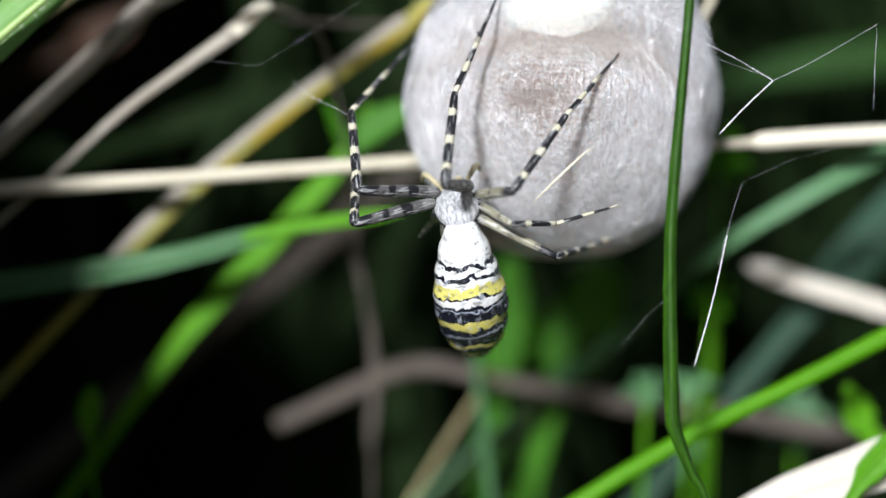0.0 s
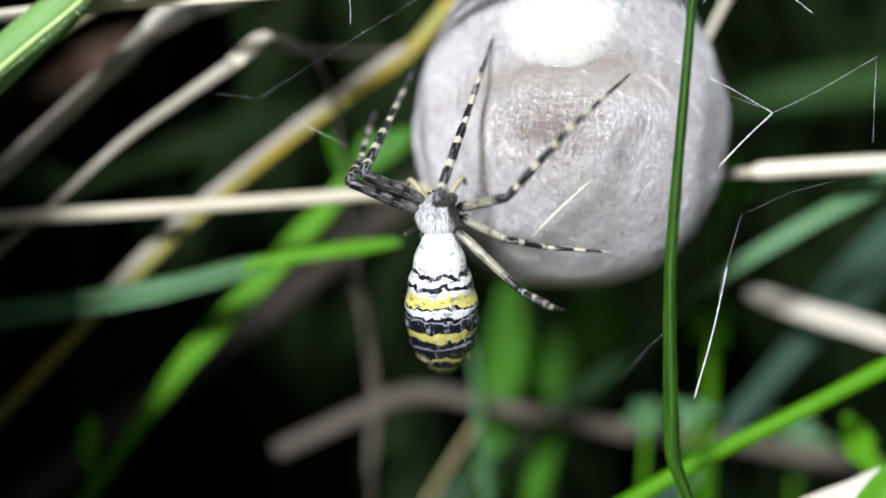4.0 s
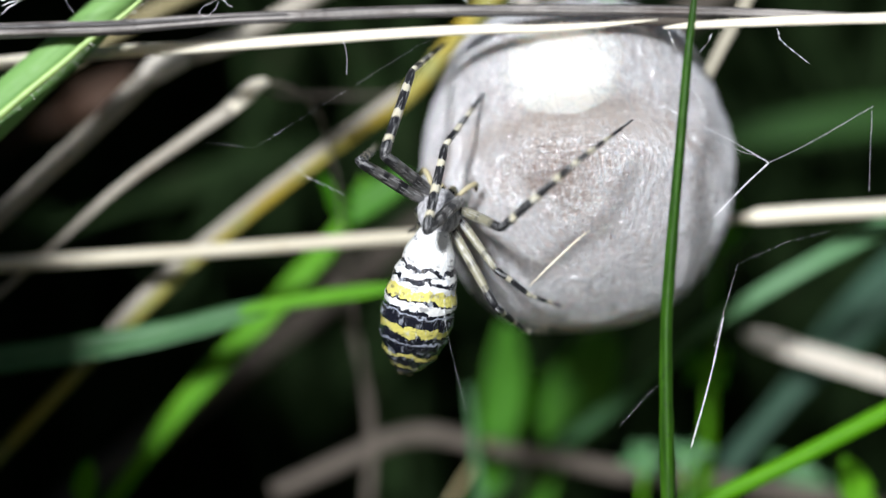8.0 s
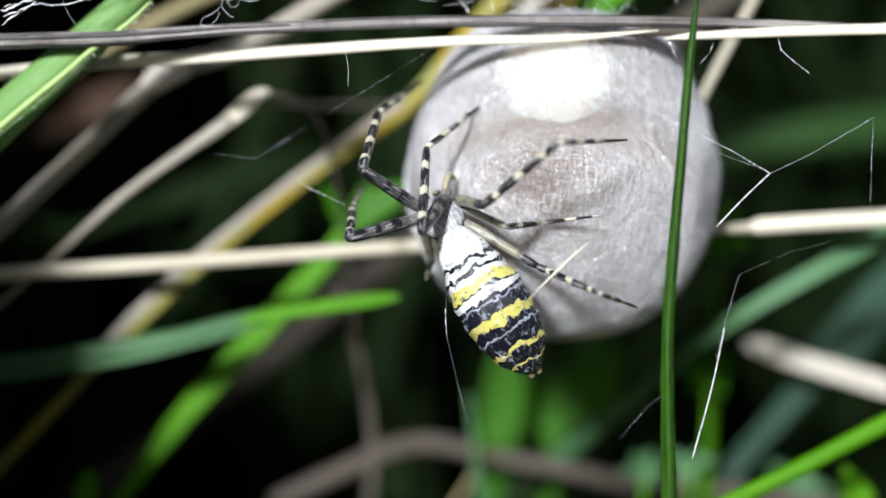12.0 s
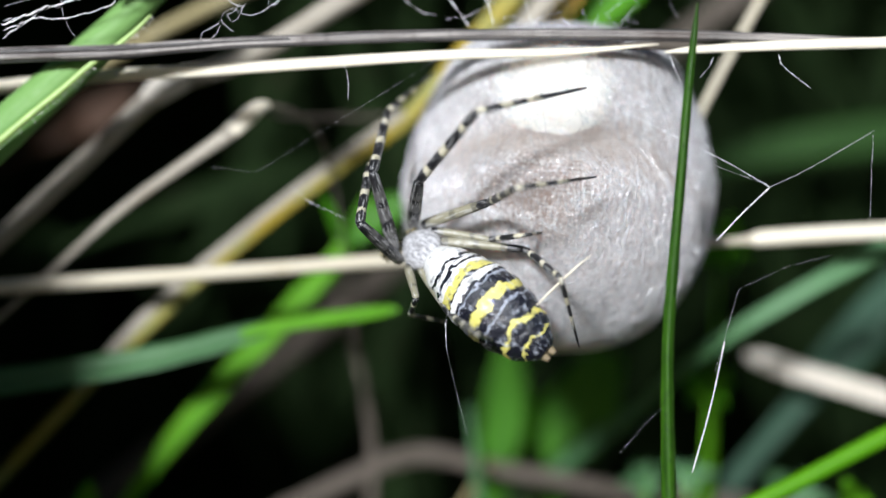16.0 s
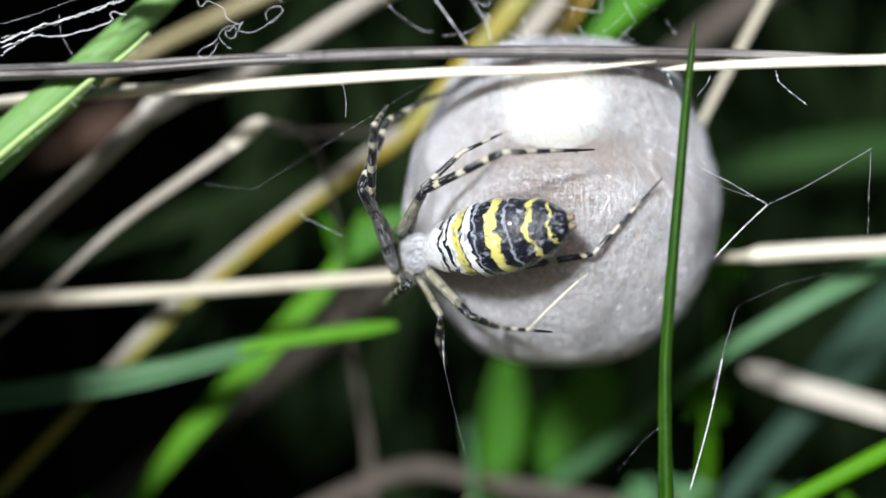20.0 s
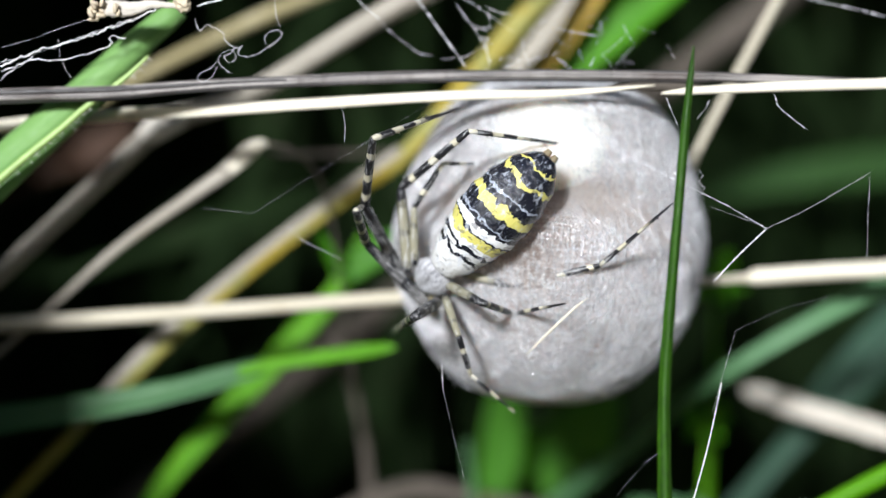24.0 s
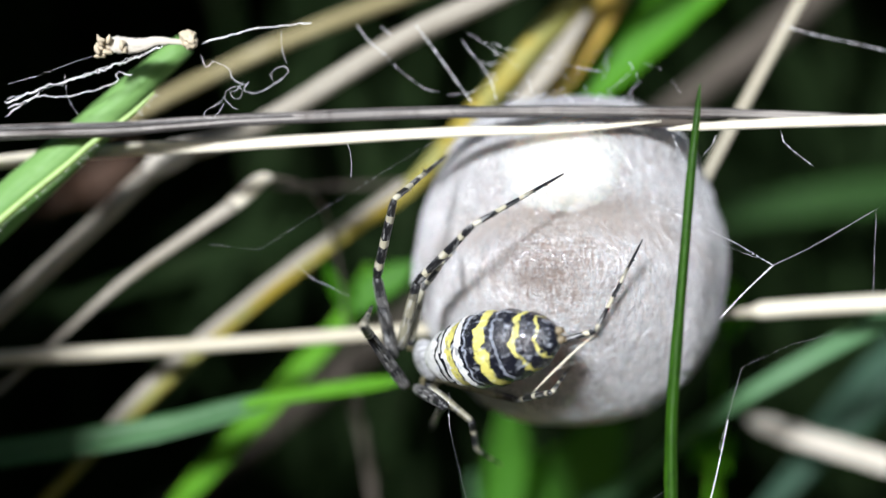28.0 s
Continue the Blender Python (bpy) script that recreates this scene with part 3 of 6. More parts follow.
def hairy_sheath():
    top = new("hairy_grass_sheath")
    top.location = V(-45, -8, 0)
    tagged(top, "rolled pale green grass sheath with a hairy rib", "grass sheath")
    body = rooted([(-47, -8, 0, 3.5), (-42.9, -8, 3.9, 3.34), (-36.6, -8, 9.6, 2.84), (-32.5, -8, 13.5, 2.25), (-29.2, -8, 16.4, 1.75)], 0)
    v, f, uv = tube_data(body, n=50, sides=20, flat=0.9, rough=0.012, seed=6)
    mesh_object("sheath", [V(*p) - top.location for p in v], f, SHEATH, top, uv)
    rib = [(-43.4, -10.2, 2.3, 0.66), (-40.0, -10.2, 5.2, 0.57), (-37.3, -10.2, 7.4, 0.53), (-35.7, -10.2, 8.8, 0.49), (-33.4, -10.2, 10.5, 0.45), (-32.2, -10.2, 11.5, 0.37), (-31.1, -10.2, 12.6, 0.21)]
    v, f, uv = tube_data(rib, n=40, sides=8, seed=7)
    mesh_object("rib", [V(*p) - top.location for p in v], f, RIB, top, uv, label="raised paler rib")
    rng = random.Random(3)
    c = spline([p[:3] for p in rib], 110)
    v, f = [], []
    for p in c:
        if rng.random() < 0.35:
            continue
        q = p + np.array((rng.uniform(0.3, 0.9), rng.uniform(-0.3, 0.1), rng.uniform(-0.9, -0.2))) * rng.uniform(0.4, 0.8)
        tv, tf, _ = tube_data([(*p, 0.045), (*((p + q) / 2), 0.035), (*q, 0.015)], n=4, sides=3, rough=0)
        f += [tuple(i + len(v) for i in face) for face in tf]
        v += tv
    ob = mesh_object("hair", [V(*p) - top.location for p in v], f, HAIR, top, label="fine pale hairs")
    ob["kind"] = "stuff"


hairy_sheath()


def jointed(name, label, sections, category="stalk"):
    """A dry stalk of several pieces: (part name, points, material, options)."""
    top = new(name)
    x, y, z, _ = sections[0][1][0]
    top.location = V(x, y, z)
    tagged(top, label, category)
    for k, (piece, pts, mat, opt) in enumerate(sections):
        v, f, uv = tube_data(pts, n=max(14, 6 * len(pts)), seed=k + len(name), **opt)
        mesh_object(piece, [V(*p) - top.location for p in v], f, mat, top, uv)
    return top


jointed("rear_straw", "long cream straw that the egg sac is spun onto", [
    ("culm", rooted([(-74, 3, -8.9, 1.27), (-60, 3, -8.2, 1.27), (-49.6, 3, -7.7, 1.27), (-45.5, 3, -7.4, 1.27), (-27.4, 3, -6.2, 1.18), (-11.9, 3, -5.1, 1.09), (-0.1, 3, -4.6, 0.77), (12.2, 3, -3.8, 0.73), (15.0, 3, -3.6, 0.8)], 0), STRAW_DULL, {"sides": 12}),
    ("sheath", [(14.8, 3, -3.6, 0.9), (15.3, 3, -3.55, 1.2), (15.8, 3, -3.5, 1.36), (20, 3, -3.2, 1.38), (25.7, 3, -2.9, 1.41), (30.8, 3, -2.6, 1.41), (48, 4, -8, 1.4), (62, 5, -30, 1.4), (70, 6, GROUND - 1, 1.4)], STRAW, {"sides": 14})], "straw")
jointed("bent_stalk", "dry pale stalk bent over at a flattened joint", [
    ("culm", rooted([(-43.2, 4, -7.5, 0.5), (-36, 2.5, -1.4, 0.75), (-29.8, 1, 2.8, 0.98), (-26.6, 1, 5, 1.22)], 0), PALE_DRY, {"sides": 12, "flat": 0.7}),
    ("joint", [(-27.0, 1, 4.8, 1.24), (-26.0, 0.9, 5.6, 1.36), (-25.0, 0.9, 6.5, 1.34), (-24.3, 1, 7.0, 0.95), (-23.7, 1.3, 7.1, 0.45)], STRAW, {"sides": 14, "flat": 0.45}),
    ("tail", [(-23.6, 1.4, 7.1, 0.41), (-21.7, 3, 6.6, 0.33), (-19.9, 6, 4.6, 0.28), (-18.8, 9, -0.3, 0.25), (-18.1, 11, -7, 0.25), (-16.8, 14, -18, 0.25), (-16.5, 17, -30, 0.22), (-16.5, 18, GROUND - 1, 0.25)], DULL_SHADED, {"sides": 8})])
jointed("thick_stalk", "thick pale dry stalk with a swollen joint, slanting", [
    ("culm", rooted([(-49.2, 3, -7, 1.44), (-45.5, 3, -3.5, 1.51), (-38.7, 3, 2.8, 1.55), (-34.6, 3, 6.7, 1.63), (-32.9, 3, 8.2, 1.69)], 0), PALE_DRY, {"sides": 14, "ridge": 0.04}),
    ("joint", [(-33.8, 3, 7.5, 1.63), (-33, 3, 8.2, 2.01), (-32.2, 3, 8.75, 2.22), (-31.3, 3, 9.15, 2.05), (-30.3, 3, 9.55, 1.69)], WHITE_DRY, {"sides": 16, "rough": 0.05}),
    ("culm", [(-31, 3, 9.3, 1.69), (-28, 3, 10.2, 1.73), (-24, 3, 11.9, 1.76), (-14, 3, 18, 1.87), (-7.1, 3, 21.3, 1.93), (-0.8, 3, 24.3, 1.93), (8, 3, 29, 1.90)], PALE_DRY, {"sides": 14, "ridge": 0.04})])
stalk("brown_stalk", [(-43.8, 14, 9.1, 1.0), (-37.7, 14, 13, 1.15), (-29.1, 14, 17.4, 1.25), (-21.2, 14, 20.9, 1.35), (-11.3, 14, 24.6, 1.35)],
      BROWN_DRY, "brown dry stalk slanting behind the thick pale one", root=0, sides=12, seed=10)
def yellowing_plant():
    top = new("yellowing_plant")
    top.location = V(-80, 19, GROUND)
    tagged(top, "ageing grass plant, yellow and orange stem with leaves", "grass plant")
    stem = rooted([(-40.1, 9, -16.1, 1.10), (-35.5, 9, -11.4, 1.52), (-31.5, 9, -7.6, 1.46), (-28.1, 9, -4.7, 1.34), (-23.4, 9, -0.9, 1.28), (-17.6, 9, 3.4, 1.28), (-12.9, 9, 6.7, 1.40), (-9.1, 9, 11.2, 1.46), (-5.5, 9, 15.2, 1.82), (-1.8, 9, 19.6, 2.02), (2, 9, 23.3, 1.82)], 0)
    v, f, uv = tube_data(stem, n=70, sides=16, ridge=0.08, flat=0.7, seed=11)
    mesh_object("stem", [V(*p) - top.location for p in v], f, YELLOWING, top, uv)
    strip = [(p[0] - 0.26 * p[3], p[1] - 0.5, p[2] + 0.28 * p[3], 0.62 * p[3]) for p in stem[-11:-4]]
    v, f, uv = tube_data(strip, n=40, sides=12, flat=0.6, seed=12)
    mesh_object("dry_strip", [V(*p) - top.location for p in v], f, PALE_DRY, top, uv, label="pale dried side of the stem")
    for name, pts, mat, label in (
            ("leaf", [(-5.2, 13, 8.6, 1.16), (-1.4, 15, 12.1, 2.47), (3.5, 15, 17.0, 4.17), (8.1, 15, 21.0, 4.36), (13.5, 15, 26.0, 4.46)], LEAF, "bright green leaf"),
            ("leaf", [(-5.8, 11.5, 9.5, 0.77), (-1.5, 12, 13.7, 1.34), (1.3, 12, 18.1, 2.14), (5.3, 12, 24.5, 2.43)], YELLOW_LEAF, "yellow fading leaf"),
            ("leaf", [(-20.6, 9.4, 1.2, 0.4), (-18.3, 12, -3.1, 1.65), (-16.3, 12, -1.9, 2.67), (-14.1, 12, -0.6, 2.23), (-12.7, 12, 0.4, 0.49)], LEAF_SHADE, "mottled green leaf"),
            ("sheath", [(-7.1, 10, 10.4, 0.48), (-4.6, 9, 12.9, 0.86), (-1.3, 9, 16.8, 1.61), (2.1, 9, 21.6, 0.57)], PALE_DRY, "pale dry sheath")):
        v, f, uv = blade_data(pts, n=30, seed=len(name))
        mesh_object(name, [V(*p) - top.location for p in v], f, mat, top, uv, label=label)


yellowing_plant()
LEVEL = blade("level_grass", [(-50.2, 5, -15.8, 2.4), (-46.1, 5, -15.2, 2.31), (-39.2, 5, -14.2, 2.4), (-32.2, 5, -12.9, 2.21), (-25.8, 5, -11.2, 1.85), (-22.9, 5.6, -10.5, 0.6)],
              GREEN_PALE, "bluish green grass blade lying level with a brighter turned tip", root=0, twist=0.9, seed=12)
v, f, uv = blade_data([(-26.4, 4.6, -11.3, 0.65), (-24.4, 4.5, -10.8, 0.97), (-20.2, 4.6, -10.1, 1.17), (-16.5, 4.8, -9.6, 1.15), (-14.2, 5, -9.3, 0.72), (-13.5, 5, -9.3, 0.17)], n=30, seed=13)
mesh_object("tip", [V(*p) - LEVEL.location for p in v], f, GREEN, LEVEL, uv, label="bright yellow-green turned tip")
blade("slanting_grass", [(-36.7, 14, -25.4, 1.3), (-32.3, 14, -19.5, 1.85), (-27.3, 14, -14.1, 2.1), (-22.9, 14, -9.2, 2.05), (-19, 14, -4.7, 1.6), (-16.5, 14, 0.2, 0.92)],
      GREEN, "broad bright green blade slanting up in the shade", root=0, seed=13)
blade("grass_plant", [(-4.7, 34, -30.7, 0.86), (1.6, 28, -24.8, 1.37), (8.7, 20, -18, 1.37), (11.9, 11, -13.3, 1.47), (18.9, 8, -8.5, 1.56), (26.8, 8, -4.3, 1.73), (32, 8, -1.8, 1.73)],
      GREEN_BLUE, "bluish green grass blade slanting behind the egg sac", root=0, seed=14)
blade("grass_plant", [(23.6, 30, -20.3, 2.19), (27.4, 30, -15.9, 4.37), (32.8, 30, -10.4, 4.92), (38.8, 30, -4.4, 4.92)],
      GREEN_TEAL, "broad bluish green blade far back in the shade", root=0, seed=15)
culms("grass_stalk", [(-2.4, -2, -33.6, 1.45), (3.7, -2, -29.7, 1.45), (10.3, -2, -25.9, 1.38), (16.9, -2, -22.7, 1.38), (24.2, -2, -18.9, 1.51), (29.1, -2, -16.6, 1.51)],
      GREEN, "smooth bright green grass stem slanting low down", "stem", root=0, sides=14, seed=16)
blade("bleached_leaf", [(9.4, -4, -34.2, 1.8), (14.4, -4, -31.9, 3.0), (19.9, -4, -29.7, 3.6), (29.4, -4, -26.4, 4.0)],
      WHITE_DRY, "broad bleached white dead leaf in the sun", "dead leaf", root=0, fold=0.1, seed=17)
blade("dead_leaf", [(18.0, 23, -14.0, 0.63), (20.5, 23, -14.8, 1.99), (24.2, 23, -16.0, 1.67), (27.3, 23, -16.9, 1.99), (30.9, 23, -18.0, 1.78), (37.8, 23, -20.2, 1.67)],
      WHITE_DRY, "pale grey dead leaf far back, curled and thin", "dead leaf", root=-1, ripple=0.2, seed=18)
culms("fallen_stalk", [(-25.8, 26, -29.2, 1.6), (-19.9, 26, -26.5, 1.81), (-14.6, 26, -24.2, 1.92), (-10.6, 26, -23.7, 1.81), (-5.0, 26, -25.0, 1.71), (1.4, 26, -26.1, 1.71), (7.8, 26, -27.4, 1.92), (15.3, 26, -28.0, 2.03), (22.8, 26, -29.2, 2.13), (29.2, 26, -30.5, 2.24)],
      DULL_SHADED, "brown fallen stalk lying low in the shade", root=-1, sides=12, seed=19)
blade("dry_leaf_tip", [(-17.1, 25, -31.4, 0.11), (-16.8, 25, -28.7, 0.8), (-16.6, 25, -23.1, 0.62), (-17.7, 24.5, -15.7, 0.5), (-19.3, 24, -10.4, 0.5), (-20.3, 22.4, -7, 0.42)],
      DULL_SHADED, "thin dry leaf hanging down in the shade", "dead leaf", seed=20)
stalk("pale_green_stalk", [(-7.5, 22, -18.7, 0.52), (-6.7, 22, -26, 0.91), (-6.2, 22, -31.2, 1.03), (-5.4, 22, -38, 1.03)],
      GREEN_PALE, "upright pale green stalk below the egg sac", root=-1, sides=12, seed=21)
stalk("twig", [(-13.2, 24, -36.2, 0.5), (-9.3, 24, -29.9, 0.5), (-5.6, 24, -24.1, 0.45)], BROWN_DRY, "thin brown dry twig leaning on a fallen stalk", "twig", root=0, seed=22)
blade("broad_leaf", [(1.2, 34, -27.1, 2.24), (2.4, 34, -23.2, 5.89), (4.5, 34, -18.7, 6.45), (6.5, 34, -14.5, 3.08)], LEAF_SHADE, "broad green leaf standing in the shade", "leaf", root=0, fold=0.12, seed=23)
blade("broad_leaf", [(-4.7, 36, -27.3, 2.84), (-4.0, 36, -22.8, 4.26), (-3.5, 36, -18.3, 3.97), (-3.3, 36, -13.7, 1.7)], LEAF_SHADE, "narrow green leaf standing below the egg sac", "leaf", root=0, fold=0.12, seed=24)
stalk("thin_stalk", [(20.7, 5, 24.7, 0.73), (17.4, 5, 18.6, 0.73), (14.6, 5, 13.5, 0.73), (11.9, 5, 8.4, 0.66), (10.7, 5, 5.9, 0.60), (9.2, 6, 2.5, 0.50)], STRAW_DULL, "thin yellowish dry stalk slanting past the egg sac", sides=10, seed=28)
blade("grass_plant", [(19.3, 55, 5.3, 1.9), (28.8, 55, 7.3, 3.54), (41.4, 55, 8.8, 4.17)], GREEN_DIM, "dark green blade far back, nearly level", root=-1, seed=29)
culms("far_stalk", [(14.1, 40, 16.7, 2.91), (21.6, 40, 22.5, 3.49), (30.4, 40, 30.1, 3.49)], DULL_SHADED, "dim brown stalk far back", root=0, seed=30)
stalk("grey_twig", [(-24.4, 1.6, 6.6, 0.3), (-23, 6, 6.5, 0.42), (-19, 12, 7, 0.5), (-13.6, 16, 7.3, 0.5)], DULL_SHADED, "thin grey twig behind the bent stalk", "twig", seed=31)
blade("grass_plant", [(20.1, -7, -30.9, 0.84), (21.8, -7, -28.4, 2.10), (25.1, -7, -25.3, 2.52)], GREEN, "bright green blade low beside a bleached leaf", root=0, seed=32)
blade("grass_plant", [(-11.4, 30, -37.8, 1.64), (-7.6, 30, -34, 1.64), (-0.5, 30, -26.8, 1.64), (5, 30, -21.4, 1.42)], GREEN_SHADED, "slim green blade low in the shade", root=0, seed=33)
blade("grass_plant", [(-39.4, 40, -24.4, 1.16), (-32.4, 40, -16.3, 1.74), (-27.8, 40, -11.6, 1.51)], GREEN_SHADED, "slim dark blade far back", root=0, seed=34)
blade("grass_plant", [(-13.9, 44, -40.3, 1.78), (-15.7, 44, -22.4, 2.62), (-16.9, 44, -4.5, 1.78), (-17.5, 44, 4.4, 0.59)], GREEN_SHADED, "upright dark blade far back", root=0, seed=35)
blade("grass_plant", [(-57.3, 60, -43.1, 1.95), (-49.4, 60, -26.1, 2.6), (-39.6, 60, -9.2, 2.6), (-31.1, 60, 8.9, 1.3)], GREEN_SHADED, "long dark blade far back", root=0, seed=36)
blade("broad_leaf", [(-55.2, 30, -9.5, 2.19), (-52.4, 30, -6.8, 3.29), (-49.7, 30, -4.6, 3.40), (-47.0, 30, -2.2, 1.64)], GREEN_SHADED, "broad green leaf dim in the shade", "leaf", root=0, seed=41)
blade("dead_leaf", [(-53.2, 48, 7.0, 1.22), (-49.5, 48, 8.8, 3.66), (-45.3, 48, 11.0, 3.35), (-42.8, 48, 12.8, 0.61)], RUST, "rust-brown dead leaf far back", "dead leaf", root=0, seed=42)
blade("grass_plant", [(-46.5, 46, -2.6, 1.20), (-39.3, 46, -0.2, 2.71), (-30.2, 46, 2.8, 3.01), (-20.0, 46, 5.2, 1.20)], GREEN_SHADED, "dim green blade lying level far back", root=0, seed=43)
blade("bud_leaf", [(-39.5, 8, -29.6, 0.3), (-39.6, 8, -28.3, 0.66), (-39.8, 8, -26.4, 1.89), (-39.6, 8, -24.7, 1.7), (-39.4, 8, -23.6, 0.19)], GREEN, "small green shoot tip", "shoot", root=0, seed=37)


def herb(at, size, count, label, seed, material=None):
    """A small herb: an upright stem with leaflets round its top."""
    rng = random.Random(seed)
    x, y, z = at
    top = new("herb")
    top.location = V(x, y, GROUND)
    tagged(top, label, "herb", "small herbs")

    def local(vs):
        return [V(*p) - top.location for p in vs]

    v, f, uv = tube_data([(x - 2, y + 1, GROUND - 1, 0.7), (x - 1, y, 0.5 * (z + GROUND), 0.6), (x, y, z, 0.5)], n=14, sides=7, seed=seed)
    mesh_object("stem", local(v), f, GREEN, top, uv)
    for k in range(count):
        a = 2 * math.pi * (k + rng.uniform(-0.3, 0.3)) / count
        d = np.array((math.cos(a), -0.5 * rng.random(), 0.75 * math.sin(a) + 0.25))
        r = size * rng.uniform(0.7, 1.15)
        p = [(*(np.array((x, y, z)) + d * r * s), r * w) for s, w in ((0.0, 0.08), (0.3, 0.4), (0.62, 0.48), (0.9, 0.24), (1.02, 0.03))]
        p = [(q[0], q[1], q[2] - 0.25 * r * (i / 4) ** 2, q[3]) for i, q in enumerate(p)]
        v, f, uv = blade_data(p, n=10, fold=0.15, thick=0.08, facing=(0.2 * math.cos(a), -1, 0.6), seed=seed * 31 + k)
        mesh_object("leaf", local(v), f, material or LEAF, top, uv)
    return top


herb((8.4, 20, -25.5), 2.4, 6, "low bluish green herb with spread leaflets", 41, GREEN_BLUE)
herb((12.4, 20, -24.8), 2.2, 5, "low bluish green herb beside the upright blade", 48, GREEN_BLUE)
herb((14.5, 22, -17.1), 2.7, 6, "bright green herb with small leaflets", 42)
herb((15.7, 24, -4.3), 3.6, 5, "bright green herb behind the egg sac", 43)
blade("leaf", [(26.4, 10, -28.3, 1.67), (25.5, 10, -27.1, 2.78), (24.8, 10, -25.4, 2.49), (24.1, 10, -23.8, 0.57)], GREEN, "upright yellowish green leaf beside a bleached one", "leaf", root=0, fold=0.15, seed=44)
herb((25.0, 34, -29.2), 4.6, 5, "low bluish green herb in the shade", 45, GREEN_BLUE)
herb((0.5, 46, -22.5), 4.6, 5, "green herb below the egg sac", 47)


def dry_floret():
    top = new("dry_floret")
    base = V(-28.6, -12.5, 16)
    top.location = base
    tagged(top, "withered pale floret clinging to a blade's tip", "floret")
    v, f, uv = tube_data([(-34.5, -12.5, 15.2, 0.32), (-33.5, -12.5, 15.7, 1.2), (-32, -12.5, 15.7, 1.04), (-30.4, -12.5, 16, 0.64), (-28.6, -12.4, 15.9, 0.3)], n=24, sides=14, rough=0.16, ridge=0.12, ridges=3, flat=0.6)
    mesh_object("husk", [V(*p) - base for p in v], f, WHITE_DRY, top, uv)
    rng = random.Random(8)
    for k in range(16):
        p = Vector((-34.3 + rng.uniform(-0.4, 1.6), -12.9 + rng.uniform(-0.3, 0.3), 15.3 + rng.uniform(-0.5, 0.9)))
        q = p + Vector((rng.uniform(-0.8, 0.2), rng.uniform(-0.4, 0.2), rng.uniform(-0.5, 0.9)))
        v, f, uv = tube_data([(*p, 0.3), (*((p + q) / 2), 0.36), (*q, 0.08)], n=6, sides=6, rough=0.2)
        mesh_object("scale", [V(*a) - base for a in v], f, FLORET, top, uv)
    bm = bmesh.new()
    bmesh.ops.create_icosphere(bm, subdivisions=4, radius=0.00062)
    for b in bm.verts:
        b.co = b.co * (1 + 0.5 * noise.noise(b.co * 2200) + 0.3 * noise.noise(b.co * 6000)) + (V(-28.2, -12.4, 16.1) - base)
    part("joint", bm, FLORET, top, "crumpled tip of the blade wrapped in silk")


dry_floret()


# ---- egg sac ----
SAC_TOP = V(-0.25, 0, 12.6)
PROFILE = [(-12.6, 0.02), (-12.3, 3.2), (-11.3, 5.9), (-8.9, 8.8), (-5.2, 11.0), (-1.0, 11.95), (2.5, 11.65), (6.5, 10.5), (9.5, 8.9), (11.2, 7.0), (12.4, 3.8), (12.8, 0.02)]


def sac_point(a, s):
    """The sac's surface, in mm from its middle, at the turn a (0 faces the viewer) and the height share s."""
    c = SAC_CURVE
    u = s * (len(c) - 1)
    i = min(int(u), len(c) - 2)
    z, r = c[i] + (c[i + 1] - c[i]) * (u - i)
    d = Vector((math.sin(a), -math.cos(a), 0))
    p = d * r + Vector((0, 0, z))
    r += 0.55 * noise.noise(p * 0.14 + Vector((3, 1, 7))) + 0.12 * noise.noise(p * 0.45) + 0.03 * noise.noise(p * 1.3)
    if abs(a) < 1.25:
        arc = 3.6 - 2.2 * (a + 0.05) ** 2
        r -= 1.1 * math.exp(-((z - arc) / 1.5) ** 2) * (1 - (a / 1.25) ** 2) ** 2
        r += 0.3 * math.exp(-((z - arc + 2.8) / 1.8) ** 2) * (1 - (a / 1.25) ** 2) ** 2
    if abs(a) < 1.5:  # the front bulges out under the stalks that lie across it
        r += 1.2 * math.exp(-((z - 10.2) / 2.0) ** 2) * math.cos(a) ** 2
    return d * r + Vector((0, 0, z + 0.25 * noise.noise(p * 0.2)))


def share_at(z):
    """The height share at which the sac's side has the height z."""
    return float(np.interp(z, SAC_CURVE[:, 0], np.linspace(0, 1, len(SAC_CURVE))))


